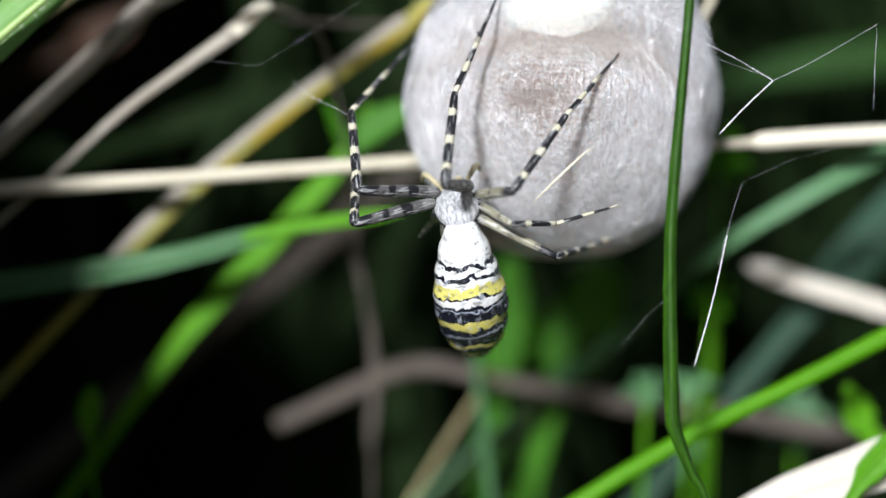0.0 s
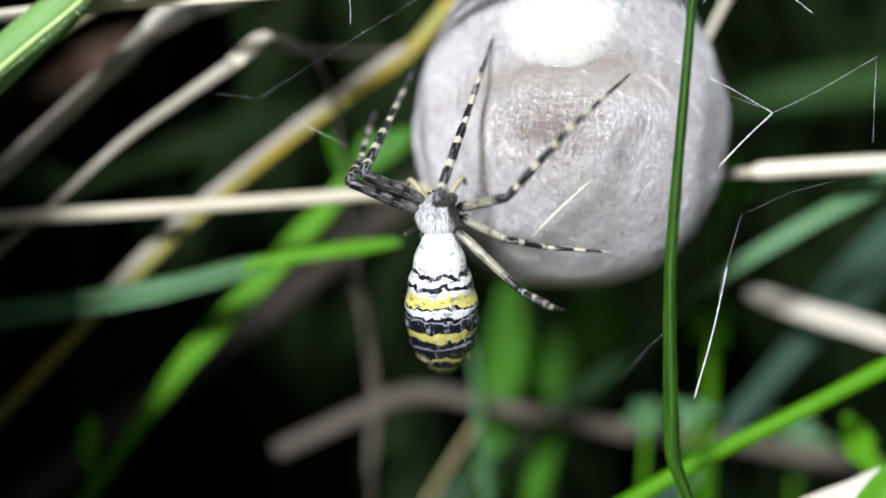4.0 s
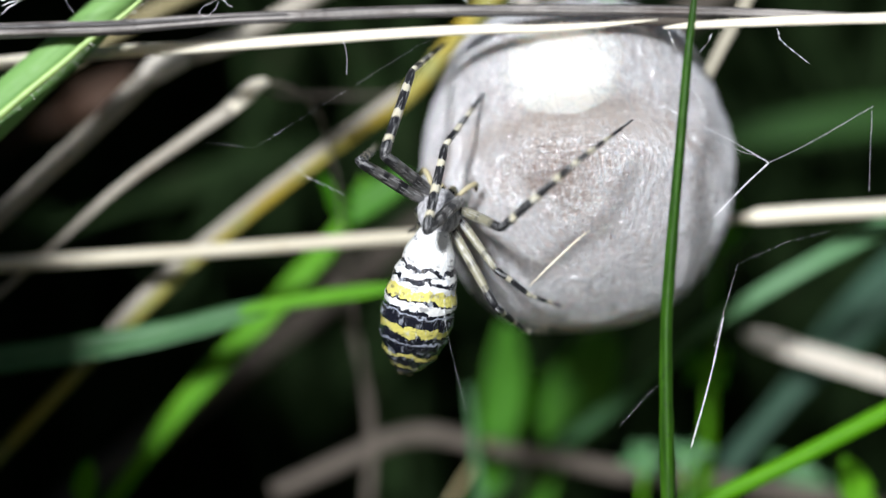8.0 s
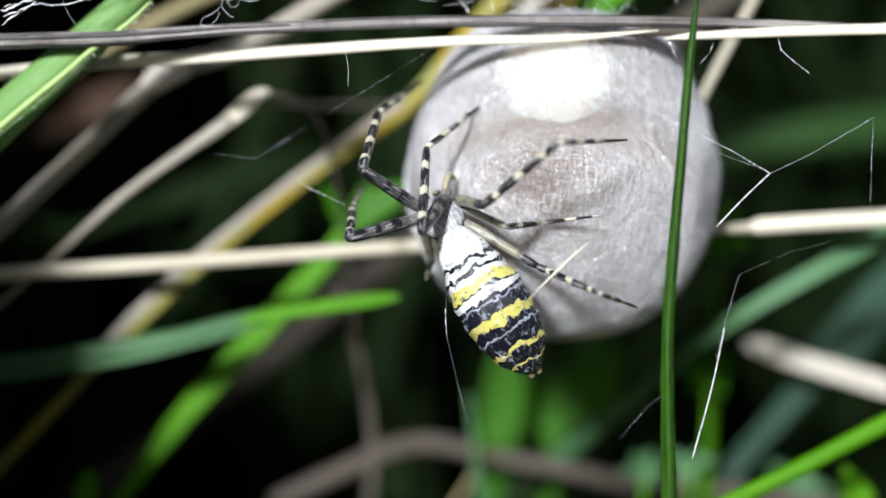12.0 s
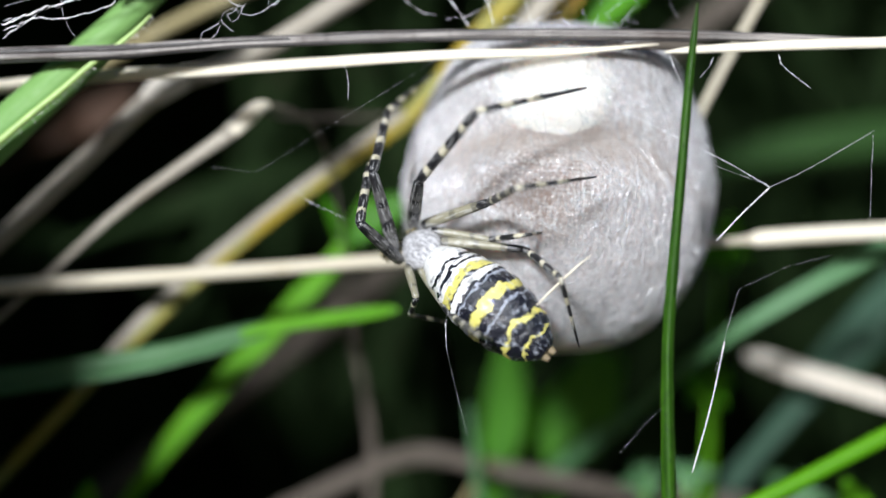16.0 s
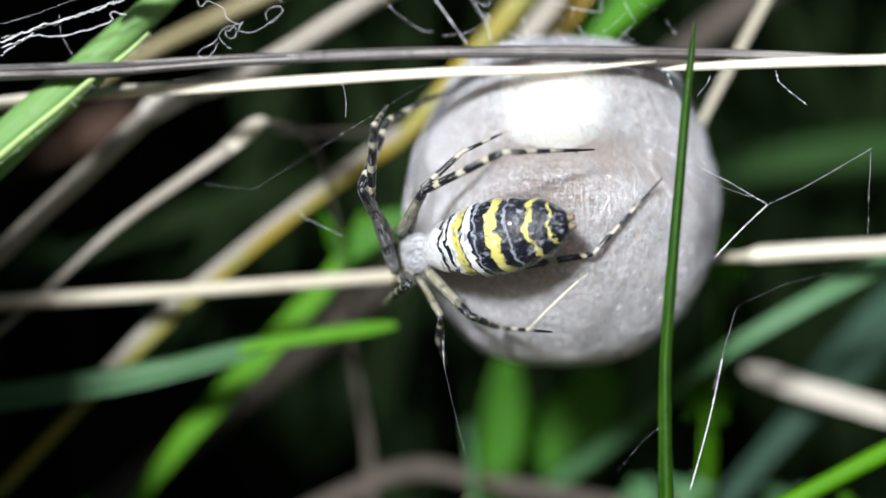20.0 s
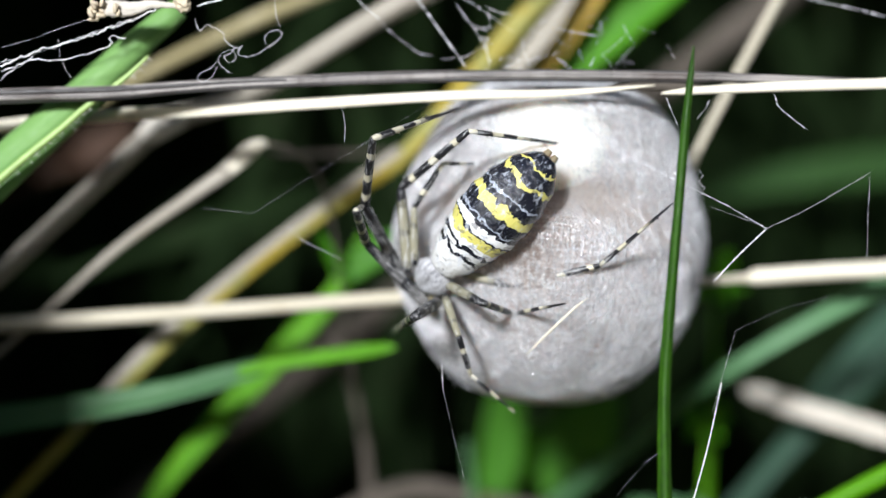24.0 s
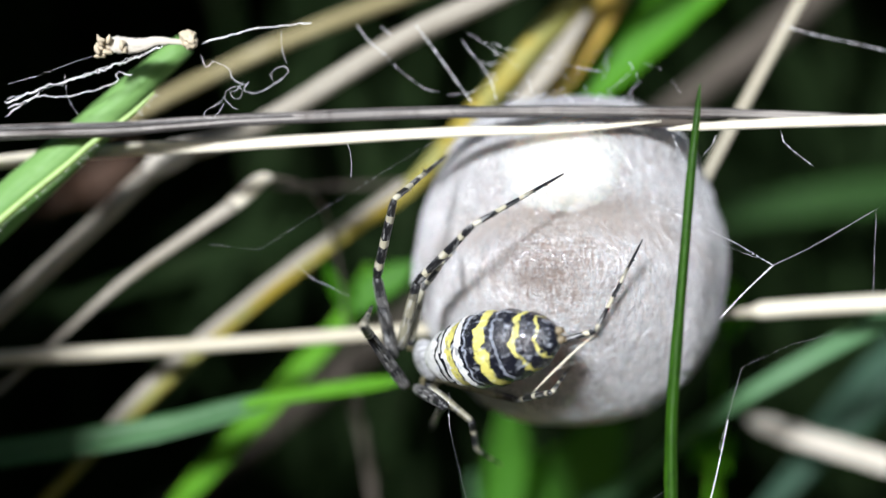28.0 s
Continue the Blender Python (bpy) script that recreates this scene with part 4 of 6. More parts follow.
def build_sac():
    global SAC_CURVE
    SAC_CURVE = spline([(z, r, 0) for z, r in PROFILE], 120)[:, :2]
    sac = new("egg_sac")
    sac.location = SAC_TOP
    tagged(sac, "papery white silk egg sac, round, hung among the stalks", "egg sac")
    n, rows = 132, 90
    off = Vector((0, 0, 12.6))
    v = [(sac_point(2 * math.pi * k / n - math.pi, j / (rows - 1)) - off) * 0.001 for j in range(rows) for k in range(n)]
    f = [(j * n + k, j * n + (k + 1) % n, (j + 1) * n + (k + 1) % n, (j + 1) * n + k) for j in range(rows - 1) for k in range(n)]
    mesh_object("wall", v, f, SILK, sac)
    # the denser round lid, a thickened patch of the skin
    v, f = [], []
    rings, spokes = 22, 56
    for i in range(rings):
        rho = 1.08 * i / (rings - 1)
        for k in range(spokes):
            phi = 2 * math.pi * k / spokes
            rim = 1 + 0.16 * noise.noise((math.cos(phi) * 1.7, math.sin(phi) * 1.7, 2.0))
            a, z = -0.14 + (0.46 - 0.04 * math.sin(phi)) * rim * rho * math.cos(phi), 7.4 + 3.7 * rim * rho * math.sin(phi)
            p = sac_point(a, share_at(z))
            nrm = Vector((p.x, p.y, 0.75 * p.z)).normalized()
            lift = 0.26 * (1 - min(1.0, rho) ** 2.5) - (0.12 if rho > 1 else 0)
            lift += 0.10 * noise.noise(p * 0.9) + 0.04 * noise.noise(p * 3)
            v.append((p + nrm * lift - off) * 0.001)
    for i in range(rings - 1):
        for k in range(spokes):
            f.append((i * spokes + k, i * spokes + (k + 1) % spokes, (i + 1) * spokes + (k + 1) % spokes, (i + 1) * spokes + k))
    mesh_object("lid", v, f, LID_SILK, sac, label="smooth dense white silk lid")
    # loose fibres over the whole skin
    rng = random.Random(11)
    for name, count, lift, rad in (("silk_fibre", 15000, 0.2, 0.018), ("loose_fibre", 2600, 0.4, 0.011)):
        v, f = [], []
        for _ in range(count):
            a, s = rng.uniform(-1.75, 1.75), rng.uniform(0.2, 0.95)
            m = sac_point(a, s)
            arc = abs(m.z - 3.5 + 0.026 * (m.x + 1.4) ** 2) + 0.12 * abs(m.x)
            if (arc < 1.9 and rng.random() < 0.9) or (math.hypot((m.x + 2.6) * 0.22, (m.z + 0.6) * 0.29) < 0.9 and rng.random() < 0.5):
                continue
            # spun round and round the chamber: strokes follow circles about its middle
            way = math.atan2(m.x + 1.5, -(m.z + 1.0)) + rng.gauss(0, 0.62) + 0.9 * noise.noise(m * 0.3)
            run = rng.choice((-1, 1)) * rng.uniform(0.5, 1.7)
            da, ds = run * math.cos(way) / 11.5, run * math.sin(way) / 27.0
            bend = rng.gauss(0, 0.04)
            base = len(v)
            pts = []
            for i in range(6):
                u = i / 5
                p = sac_point(a + da * u + bend * u * u, min(0.97, max(0.03, s + ds * u - bend * 0.4 * u * u)))
                nrm = Vector((p.x, p.y, p.z * 0.8)).normalized()
                pts.append(p + nrm * (0.03 + lift * math.sin(math.pi * u) * rng.uniform(0.5, 1.1)))
            for i, p in enumerate(pts):
                t = (pts[min(i + 1, 5)] - pts[max(i - 1, 0)]).normalized()
                x = t.orthogonal().normalized()
                y = t.cross(x)
                for k in range(3):
                    b = 2 * math.pi * k / 3
                    v.append((p + (x * math.cos(b) + y * math.sin(b)) * rad - off) * 0.001)
            for i in range(5):
                for k in range(3):
                    q, r = base + 3 * i + k, base + 3 * i + (k + 1) % 3
                    f.append((q, r, r + 3, q + 3))
        ob = mesh_object(name, v, f, FIBRE, sac)
        ob["kind"] = "stuff"
    return sac


egg_sac = build_sac()


# ---- web threads ----
def build_web():
    web = new("web")
    web.location = V(0, -12, 0)
    tagged(web, "torn white web threads strung between stalks and egg sac", "web")
    rng = random.Random(5)
    strands = [
        ([(-41.3, -12.4, 11.5), (-39.0, -12.4, 12.5), (-37.0, -12.4, 13.1), (-35.2, -12.4, 13.6), (-33.4, -12.4, 14.3), (-31.8, -12.4, 14.9), (-30.7, -12.4, 15.4), (-29.6, -12.4, 15.8)], 0.15, 0.12, 0),
        ([(-41.3, -12.2, 11.9), (-39.3, -12.2, 12.4), (-36.9, -12.2, 13.2), (-34.9, -12.2, 13.9), (-33.3, -12.2, 14.5), (-31.6, -12.2, 15.1), (-30.5, -12.2, 15.5)], 0.07, 0.14, 0),
        ([(-41.2, -12.5, 11.2), (-40.0, -12.5, 11.6), (-38.8, -12.5, 12.1), (-37.4, -12.5, 12.0), (-35.6, -12.5, 12.3), (-34.2, -12.5, 12.7), (-33.3, -12.5, 13.2), (-33.4, -12.5, 13.7), (-32.2, -12.5, 13.6)], 0.1, 0.08, 0),
        ([(-41.3, -12.3, 10.5), (-40.6, -12.3, 11.2), (-39.7, -12.3, 11.7), (-38.9, -12.3, 12.3)], 0.1, 0.07, 0),
        ([(-37.1, -12.3, 13.6), (-37.0, -12.3, 12.2), (-36.5, -12.3, 11.2), (-36.1, -12.3, 10.7)], 0.03, 0.03, 1),
        ([(-27.3, -12.3, 15.9), (-25.4, -12.3, 16.4), (-23.6, -12.3, 16.9), (-21.5, -12.3, 17.1), (-19.5, -12.3, 17.3)], 0.12, 0.06, 0),
        ([(-27.4, -12.3, 15.0), (-27.1, -12.3, 14.2), (-26.4, -12.3, 14.5), (-25.5, -12.3, 14.0), (-25.1, -12.3, 13.3), (-24.4, -12.3, 12.9), (-24.0, -12.3, 13.1), (-24.3, -12.3, 12.5), (-23.6, -12.3, 12.3), (-22.7, -12.3, 12.6), (-22.0, -12.3, 13.1), (-21.5, -12.3, 13.4)], 0.05, 0.07, 0),
        ([(-24.4, -12.2, 13.1), (-24.9, -12.2, 12.5), (-25.3, -12.2, 12.4), (-25.0, -12.2, 11.9), (-24.5, -12.2, 12.1), (-24.7, -12.2, 12.8), (-25.5, -12.2, 12.5), (-25.7, -12.2, 11.9), (-25.2, -12.2, 11.3), (-24.8, -12.2, 11.1)], 0.036, 0.06, 0),
        ([(-25.8, -12.2, 11.9), (-26.3, -12.2, 11.5), (-27.0, -12.2, 11.1), (-27.2, -12.2, 10.7), (-26.6, -12.2, 10.5), (-26.1, -12.2, 11.0), (-25.8, -12.2, 11.6)], 0.036, 0.06, 0),
        ([(-22.4, -12.2, 13.2), (-22.4, -12.2, 13.7), (-22.0, -12.2, 14.1), (-21.5, -12.2, 14.2), (-21.2, -12.2, 13.8), (-21.6, -12.2, 13.3), (-22.2, -12.2, 12.8)], 0.036, 0.06, 0),
        ([(-21.7, -12.2, 16.8), (-21.7, -12.2, 15.9), (-21.5, -12.2, 14.9), (-21.3, -12.2, 14.4)], 0.035, 0.03, 0),
        ([(-41.3, -12.2, 12.9), (-38.9, -12.2, 13.6), (-36.5, -12.2, 14.5), (-34.9, -12.2, 15.0)], 0.018, 0.01, 1),
        ([(-16.5, -9, 17.7), (-15.7, -9, 16.6), (-14.3, -9, 15.4)], 0.07, 0.01, 0),
        ([(-14.3, -9, 15.3), (-13.2, -9, 14.2), (-11.4, -9, 12.9), (-10.4, -9, 12.8)], 0.04, 0.02, 1),
        ([(-12.2, -9, 17.7), (-10.7, -9, 15.7), (-9.5, -9, 14.0), (-8.0, -9, 11.9)], 0.1, 0.01, 1),
        ([(-14.8, -9, 17.6), (-13.9, -9, 16.9)], 0.06, 0.01, 1),
        ([(-8.5, -9, 17.1), (-7.5, -9, 16.6), (-6.5, -9, 15.9), (-6.1, -9, 15.5)], 0.06, 0.02, 1),
        ([(-8.8, -9, 16.6), (-8.0, -9, 15.5), (-7.2, -9, 14.5), (-6.6, -9, 13.5), (-6.2, -9, 12.0)], 0.065, 0.03, 1),
        ([(-6.6, -9, 16.4), (-5.1, -9, 15.7)], 0.045, 0.02, 1),
        ([(-7.5, -9, 14.9), (-5.8, -9, 14.8)], 0.03, 0.02, 1),
        ([(-7.0, -9, 13.8), (-6.3, -9, 14.1), (-6.9, -9, 13.2), (-6.1, -9, 13.7)], 0.045, 0.03, 1),
        ([(-9.8, -9, 12.5), (-8.1, -9, 12.7), (-7.0, -9, 13.3)], 0.022, 0.01, 1),
        ([(-1.4, -9, 14.8), (-0.1, -9, 14.5), (1.7, -9, 14.2)], 0.05, 0.02, 1),
        ([(-4.0, -9, 14.2), (-3.7, -9, 12.8), (-3.3, -9, 12.1)], 0.035, 0.02, 1),
        ([(-1.4, -9, 12.6), (-0.8, -9, 12.2), (-0.3, -9, 11.8)], 0.06, 0.03, 1),
        ([(0.2, -9, 13.2), (0.6, -9, 12.4)], 0.04, 0.02, 1),
        ([(1.4, -9, 12.7), (1.1, -9, 11.9)], 0.05, 0.02, 1),
        ([(3.6, -9, 12.7), (3.6, -9, 11.9)], 0.04, 0.02, 1),
        ([(-5.7, -9, 12.5), (-4.9, -9, 12.7), (-3.7, -9, 12.3), (-2.4, -9, 12.7), (-1.2, -9, 13.0)], 0.03, 0.05, 1),
        ([(0.5, -13, 6.3), (2.9, -13, 5.3), (4.5, -13, 4.6)], 0.03, 0.0, 1),
        ([(4.5, -13, 4.6), (7.7, -13, 3.0), (10.5, -13, 1.6), (13.2, -13, 0.0)], 0.06, 0.01, 1),
        ([(9.1, -13, 1.6), (11.3, -13, 0.8), (13.0, -13, 0.2)], 0.02, 0.01, 1),
        ([(13.2, -13, 0.0), (11.3, -13, -1.8), (9.4, -13, -3.8)], 0.11, 0, 0),
        ([(13.2, -13, 0.0), (16.1, -13, 1.4), (20.6, -13, 4.0)], 0.026, 0, 0),
        ([(20.5, -13, 3.7), (20.5, -13, 2.8), (20.4, -13, 1.4), (20.3, -13, -2.1)], 0.018, 0.01, 1),
        ([(8.3, -13, 4.4), (8.7, -13, 3.8), (8.4, -13, 3.3), (8.9, -13, 2.9), (8.6, -13, 2.4)], 0.03, 0.06, 1),
        ([(6.1, -13, 9.3), (6.6, -13, 8.1), (7.0, -13, 7.2)], 0.055, 0.02, 1),
        ([(9.2, -13, 9.2), (8.9, -13, 8.5), (8.2, -13, 7.7)], 0.05, 0.02, 1),
        ([(13.8, -13, 9.5), (14.0, -13, 8.7), (14.8, -13, 8.0), (16.1, -13, 7.0)], 0.06, 0.02, 1),
        ([(14.8, -8, 17.8), (17.7, -8, 17.0), (21.0, -8, 16.3), (23.0, -8, 15.8)], 0.08, 0, 1),
        ([(-26.8, -12, 1.5), (-23.3, -12, 1.1), (-18.7, -12, 4.0), (-9.5, -12, 9.7)], 0.006, 0.01, 1),
        ([(-21.0, -10, 0.2), (-19.7, -10, -0.9), (-17.0, -10, -2.2)], 0.035, 0.03, 1),
        ([(-9.7, -14, -8.9), (-9.7, -14, -11.3), (-9.0, -14, -14.4), (-8.2, -14, -17.6)], 0.012, 0.0, 1),
        ([(-9.8, -14, -9.5), (-9.7, -14, -11.3)], 0.045, 0.02, 1),
        ([(11.0, -13, -7.2), (10.1, -13, -10.3), (9.3, -13, -13.1)], 0.014, 0, 0),
        ([(10.0, -13, -10.9), (9.0, -13, -15.5), (7.7, -13, -20.2)], 0.115, 0, 0),
        ([(11.0, -13, -7.2), (14.5, -13, -5.6), (17.6, -13, -4.8)], 0.005, 0, 1),
        ([(-16.9, -14, 8.6), (-16.6, -14, 7.5), (-16.6, -14, 6.1)], 0.03, 0.03, 0),
        ([(5.7, -16, -15.0), (4.2, -16, -16.2), (2.2, -16, -18.5)], 0.006, 0, 1),
    ]
    for _ in range(26):  # short stray lines above the egg sac
        p = Vector((rng.uniform(-9, 7), rng.uniform(-10, -7), rng.uniform(11.6, 16)))
        q = p + Vector((rng.uniform(-1.6, 1.6), rng.uniform(-0.5, 0.5), rng.uniform(-1.6, -0.2)))
        strands.append(([tuple(p), tuple((p + q) / 2), tuple(q)], rng.uniform(0.012, 0.035), 0.04, 1))
    for pts, width, wob, beaded in strands:
        p = np.array(pts, dtype=float)
        length = float(np.linalg.norm(np.diff(p, axis=0), axis=1).sum())
        n = max(10, int(length / (0.13 if beaded else 0.22)))
        if beaded:  # taut from one hold to the next, with drops of glue on it
            u = np.linspace(0, len(p) - 1, n)
            c = np.array([[np.interp(x, range(len(p)), p[:, k]) for k in range(3)] for x in u])
            wide = [width * (rng.uniform(0.9, 1.7) if rng.random() < 0.33 else 0.38) for _ in range(n)]
        else:
            c = spline([tuple(q) for q in p], n)
            wide = [0.8 * width * rng.uniform(0.7, 1.25) for _ in range(n)]
        q = [(*(c[k] + np.array([rng.gauss(0, wob) * 0.5 for _ in range(3)])), wide[k] * (0.4 if k in (0, n - 1) else 1)) for k in range(n)]
        v, f, uv = tube_data(q, n=2 * n, sides=6, rough=0.1)
        mesh_object("thread", [V(*p) - web.location for p in v], f, THREAD, web, uv)
    # a bleached sliver of straw that hangs before the egg sac
    v, f, uv = tube_data([(-4.0, -17, -8.7, 0.06), (-2.5, -17, -7.2, 0.17), (-0.8, -17, -5.6, 0.15), (0.2, -17, -4.8, 0.04)], n=20, sides=6, rough=0.05)
    tagged(mesh_object("straw_sliver", to_world(v), f, STRAW, uvs=uv), "thin bleached sliver of straw caught in a web thread", "sliver")
    v, f, uv = tube_data([(-2.5, -17, -7.2, 0.008), (1.5, -17.4, -5.6, 0.008), (5.9, -18, -3.4, 0.008)], n=20, sides=5, rough=0.05)
    mesh_object("thread", [V(*p) - web.location for p in v], f, THREAD, web, uv)
    return web


build_web()


# ---- spider ----
LEGS = {  # hip in the body's space, lengths of femur, tibia, metatarsus, widths, dark femur
    "L1": ((-1.15, 2.5, -1.3), (6.4, 7.6, 9.2), 0.92, True), "R1": ((1.15, 2.5, -1.3), (6.4, 7.6, 9.2), 0.92, True),
    "L2": ((-1.55, 1.8, -1.1), (6.2, 7.2, 8.2), 0.9, True), "R2": ((1.55, 1.8, -1.1), (6.2, 7.2, 8.2), 0.8, False),
    "L3": ((-1.55, 1.1, -1.0), (4.3, 3.9, 4.7), 0.62, False), "R3": ((1.55, 1.1, -1.0), (4.3, 3.9, 4.7), 0.62, False),
    "L4": ((-1.1, 0.4, -1.0), (6.5, 6.6, 7.6), 0.7, False), "R4": ((1.1, 0.4, -1.0), (6.5, 6.6, 7.6), 0.7, False)}


def limb(length, profile, thick, seed, spines=10, sides=10):
    """A leg piece along +y with swollen joints and a few spines; metres."""
    bm = bmesh.new()
    rng = random.Random(seed)
    rows = []
    for s in [k / 15 for k in range(16)]:
        r = float(np.interp(s, [p[0] for p in profile], [p[1] for p in profile]))
        ring = [bm.verts.new(Vector((r * thick * math.cos(2 * math.pi * k / sides), s * length, r * thick * 1.05 * math.sin(2 * math.pi * k / sides))) * 0.001) for k in range(sides)]
        rows.append(ring)
    for a, b in zip(rows, rows[1:]):
        for k in range(sides):
            bm.faces.new((a[k], a[(k + 1) % sides], b[(k + 1) % sides], b[k]))
    bm.faces.new(rows[0][::-1])
    bm.faces.new(rows[-1])
    bm.normal_update()
    skin = [f for f in bm.faces if len(f.verts) == 4 and f.calc_center_median().y < 0.00082 * length]
    for f in rng.sample(skin, min(spines, len(skin))):
        d = (f.normal + Vector((0, rng.uniform(0.5, 1.1), 0))).normalized()
        width = min(e.calc_length() for e in f.edges)
        bmesh.ops.inset_individual(bm, faces=[f], thickness=width * 0.36)
        tip = bmesh.ops.poke(bm, faces=[f])["verts"][0]
        tip.co += d * rng.uniform(0.0004, 0.0008) * thick
    return bm


def build_spider():
    spider = new("spider")
    tagged(spider, "wasp spider with silver head and yellow, white and black bands", "spider")
    # abdomen, along -y from the waist
    shape = [(0.0, 0.9), (0.03, 1.3), (0.08, 1.65), (0.16, 2.0), (0.3, 2.5), (0.45, 2.85), (0.6, 2.9), (0.74, 2.62), (0.86, 2.1), (0.94, 1.45), (0.985, 0.85), (1.0, 0.5)]
    curve = spline([(s * 11.5, r, 0) for s, r in shape], 64)
    bm = bmesh.new()
    n = 56
    rings = []
    for s, r, _ in curve:
        u = s / 11.5
        ring = []
        for k in range(n):
            a = 2 * math.pi * k / n
            lobe = 1 + 0.03 * math.cos(u * 2 * math.pi * 7) * abs(math.cos(a)) + 0.02 * noise.noise((u * 9, math.cos(a) * 2, math.sin(a) * 2))
            z = math.sin(a) * r * (0.78 if a < math.pi else 0.92)
            ring.append(bm.verts.new(Vector((math.cos(a) * 0.9 * r * lobe, -s, z * lobe + 0.75 * math.sin(math.pi * min(1, u * 1.1)))) * 0.001))
        rings.append(ring)
    for a, b in zip(rings, rings[1:]):
        for k in range(n):
            bm.faces.new((a[k], b[k], b[(k + 1) % n], a[(k + 1) % n]))
    bm.faces.new(rings[0])
    bm.faces.new(rings[-1][::-1])
    abdomen = part("abdomen", bm, ABDOMEN, spider, "plump abdomen with wavy black, yellow and white bands")
    for dx, dy, r in ((0.3, -11.4, 0.46), (-0.3, -11.4, 0.46), (0.26, -11.05, 0.4), (-0.26, -11.05, 0.4)):
        bm = bmesh.new()
        bmesh.ops.create_cone(bm, segments=10, radius1=r * 0.001, radius2=r * 0.00045, depth=0.0009)
        bmesh.ops.transform(bm, matrix=Matrix.Translation(Vector((dx, dy, -0.25)) * 0.001) @ Matrix.Rotation(radians(100), 4, "X"), verts=bm.verts)
        part("spinneret", bm, SPINNERET, abdomen)
    # head and breast
    bm = bmesh.new()
    bmesh.ops.create_uvsphere(bm, u_segments=36, v_segments=24, radius=1.0)
    tilt = Matrix.Rotation(radians(-38), 3, "X")
    for b in bm.verts:
        c = b.co.copy()
        w = 1.62 * (1 - 0.42 * max(0.0, c.y) ** 1.5)
        groove = 0.18 * math.exp(-(c.x / 0.14) ** 2) * (1 if c.y < 0.3 else 0)
        b.co = (tilt @ Vector((c.x * w, c.y * 2.0 + 1.75, c.z * 0.95 - groove * max(0, c.z) - 0.1))) * 0.001
    carapace = part("carapace", bm, CARAPACE, spider, "carapace under silvery white hair")
    for dx, dy in ((0.25, 3.55), (-0.25, 3.55), (0.55, 3.4), (-0.55, 3.4), (0.22, 3.2), (-0.22, 3.2)):
        bm = bmesh.new()
        bmesh.ops.create_icosphere(bm, subdivisions=2, radius=0.00014)
        bmesh.ops.translate(bm, vec=(tilt @ Vector((dx, dy, 0.32))) * 0.001, verts=bm.verts)
        part("eye", bm, EYE, carapace)
    for sx in (-1, 1):
        bm = bmesh.new()
        bmesh.ops.create_uvsphere(bm, u_segments=12, v_segments=10, radius=1.0)
        for b in bm.verts:
            b.co = Vector((b.co.x * 0.42 + sx * 0.45, b.co.y * 0.5 + 2.9, b.co.z * 0.9 - 3.0)) * 0.001
        part("fang_base", bm, PALP, carapace)
        v, f, uv = tube_data([(sx * 0.6, 2.2, -2.2, 0.34), (sx * 1.3, 3.3, -2.0, 0.4), (sx * 1.9, 3.9, -2.6, 0.42), (sx * 2.1, 3.5, -3.7, 0.22)], n=14, sides=8, facing=(0.3, 0.1, 1))
        mesh_object("pedipalp", [Vector(p) * 0.001 for p in v], f, PALP, carapace, uv)
    legs = {}
    for k, (name, (hip, lens, w, dark)) in enumerate(LEGS.items()):
        femur = part("leg", limb(lens[0], [(0, 0.36), (0.06, 0.46), (0.3, 0.52), (0.7, 0.46), (0.92, 0.40), (0.97, 0.42), (1.0, 0.30)], w, k + 1, 12), FEMUR_DARK if dark else FEMUR_PALE, spider,
                     "dark grey front leg" if dark else "olive leg with black rings")
        tibia = part("tibia", limb(lens[1], [(0, 0.30), (0.05, 0.40), (0.18, 0.38), (0.22, 0.33), (0.3, 0.37), (0.7, 0.34), (0.95, 0.30), (1.0, 0.22)], w, k + 21, 14), TIBIA, femur)
        meta = part("metatarsus", limb(lens[2], [(0, 0.20), (0.04, 0.25), (0.3, 0.22), (0.62, 0.18), (0.66, 0.16), (0.9, 0.12), (1.0, 0.07)], w, k + 41, 16), METATARSUS, femur)
        legs[name] = (femur, tibia, meta)
    return spider, abdomen, carapace, legs


SPIDER, ABDOMEN_PART, CARAPACE_PART, LEG_PARTS = build_spider()

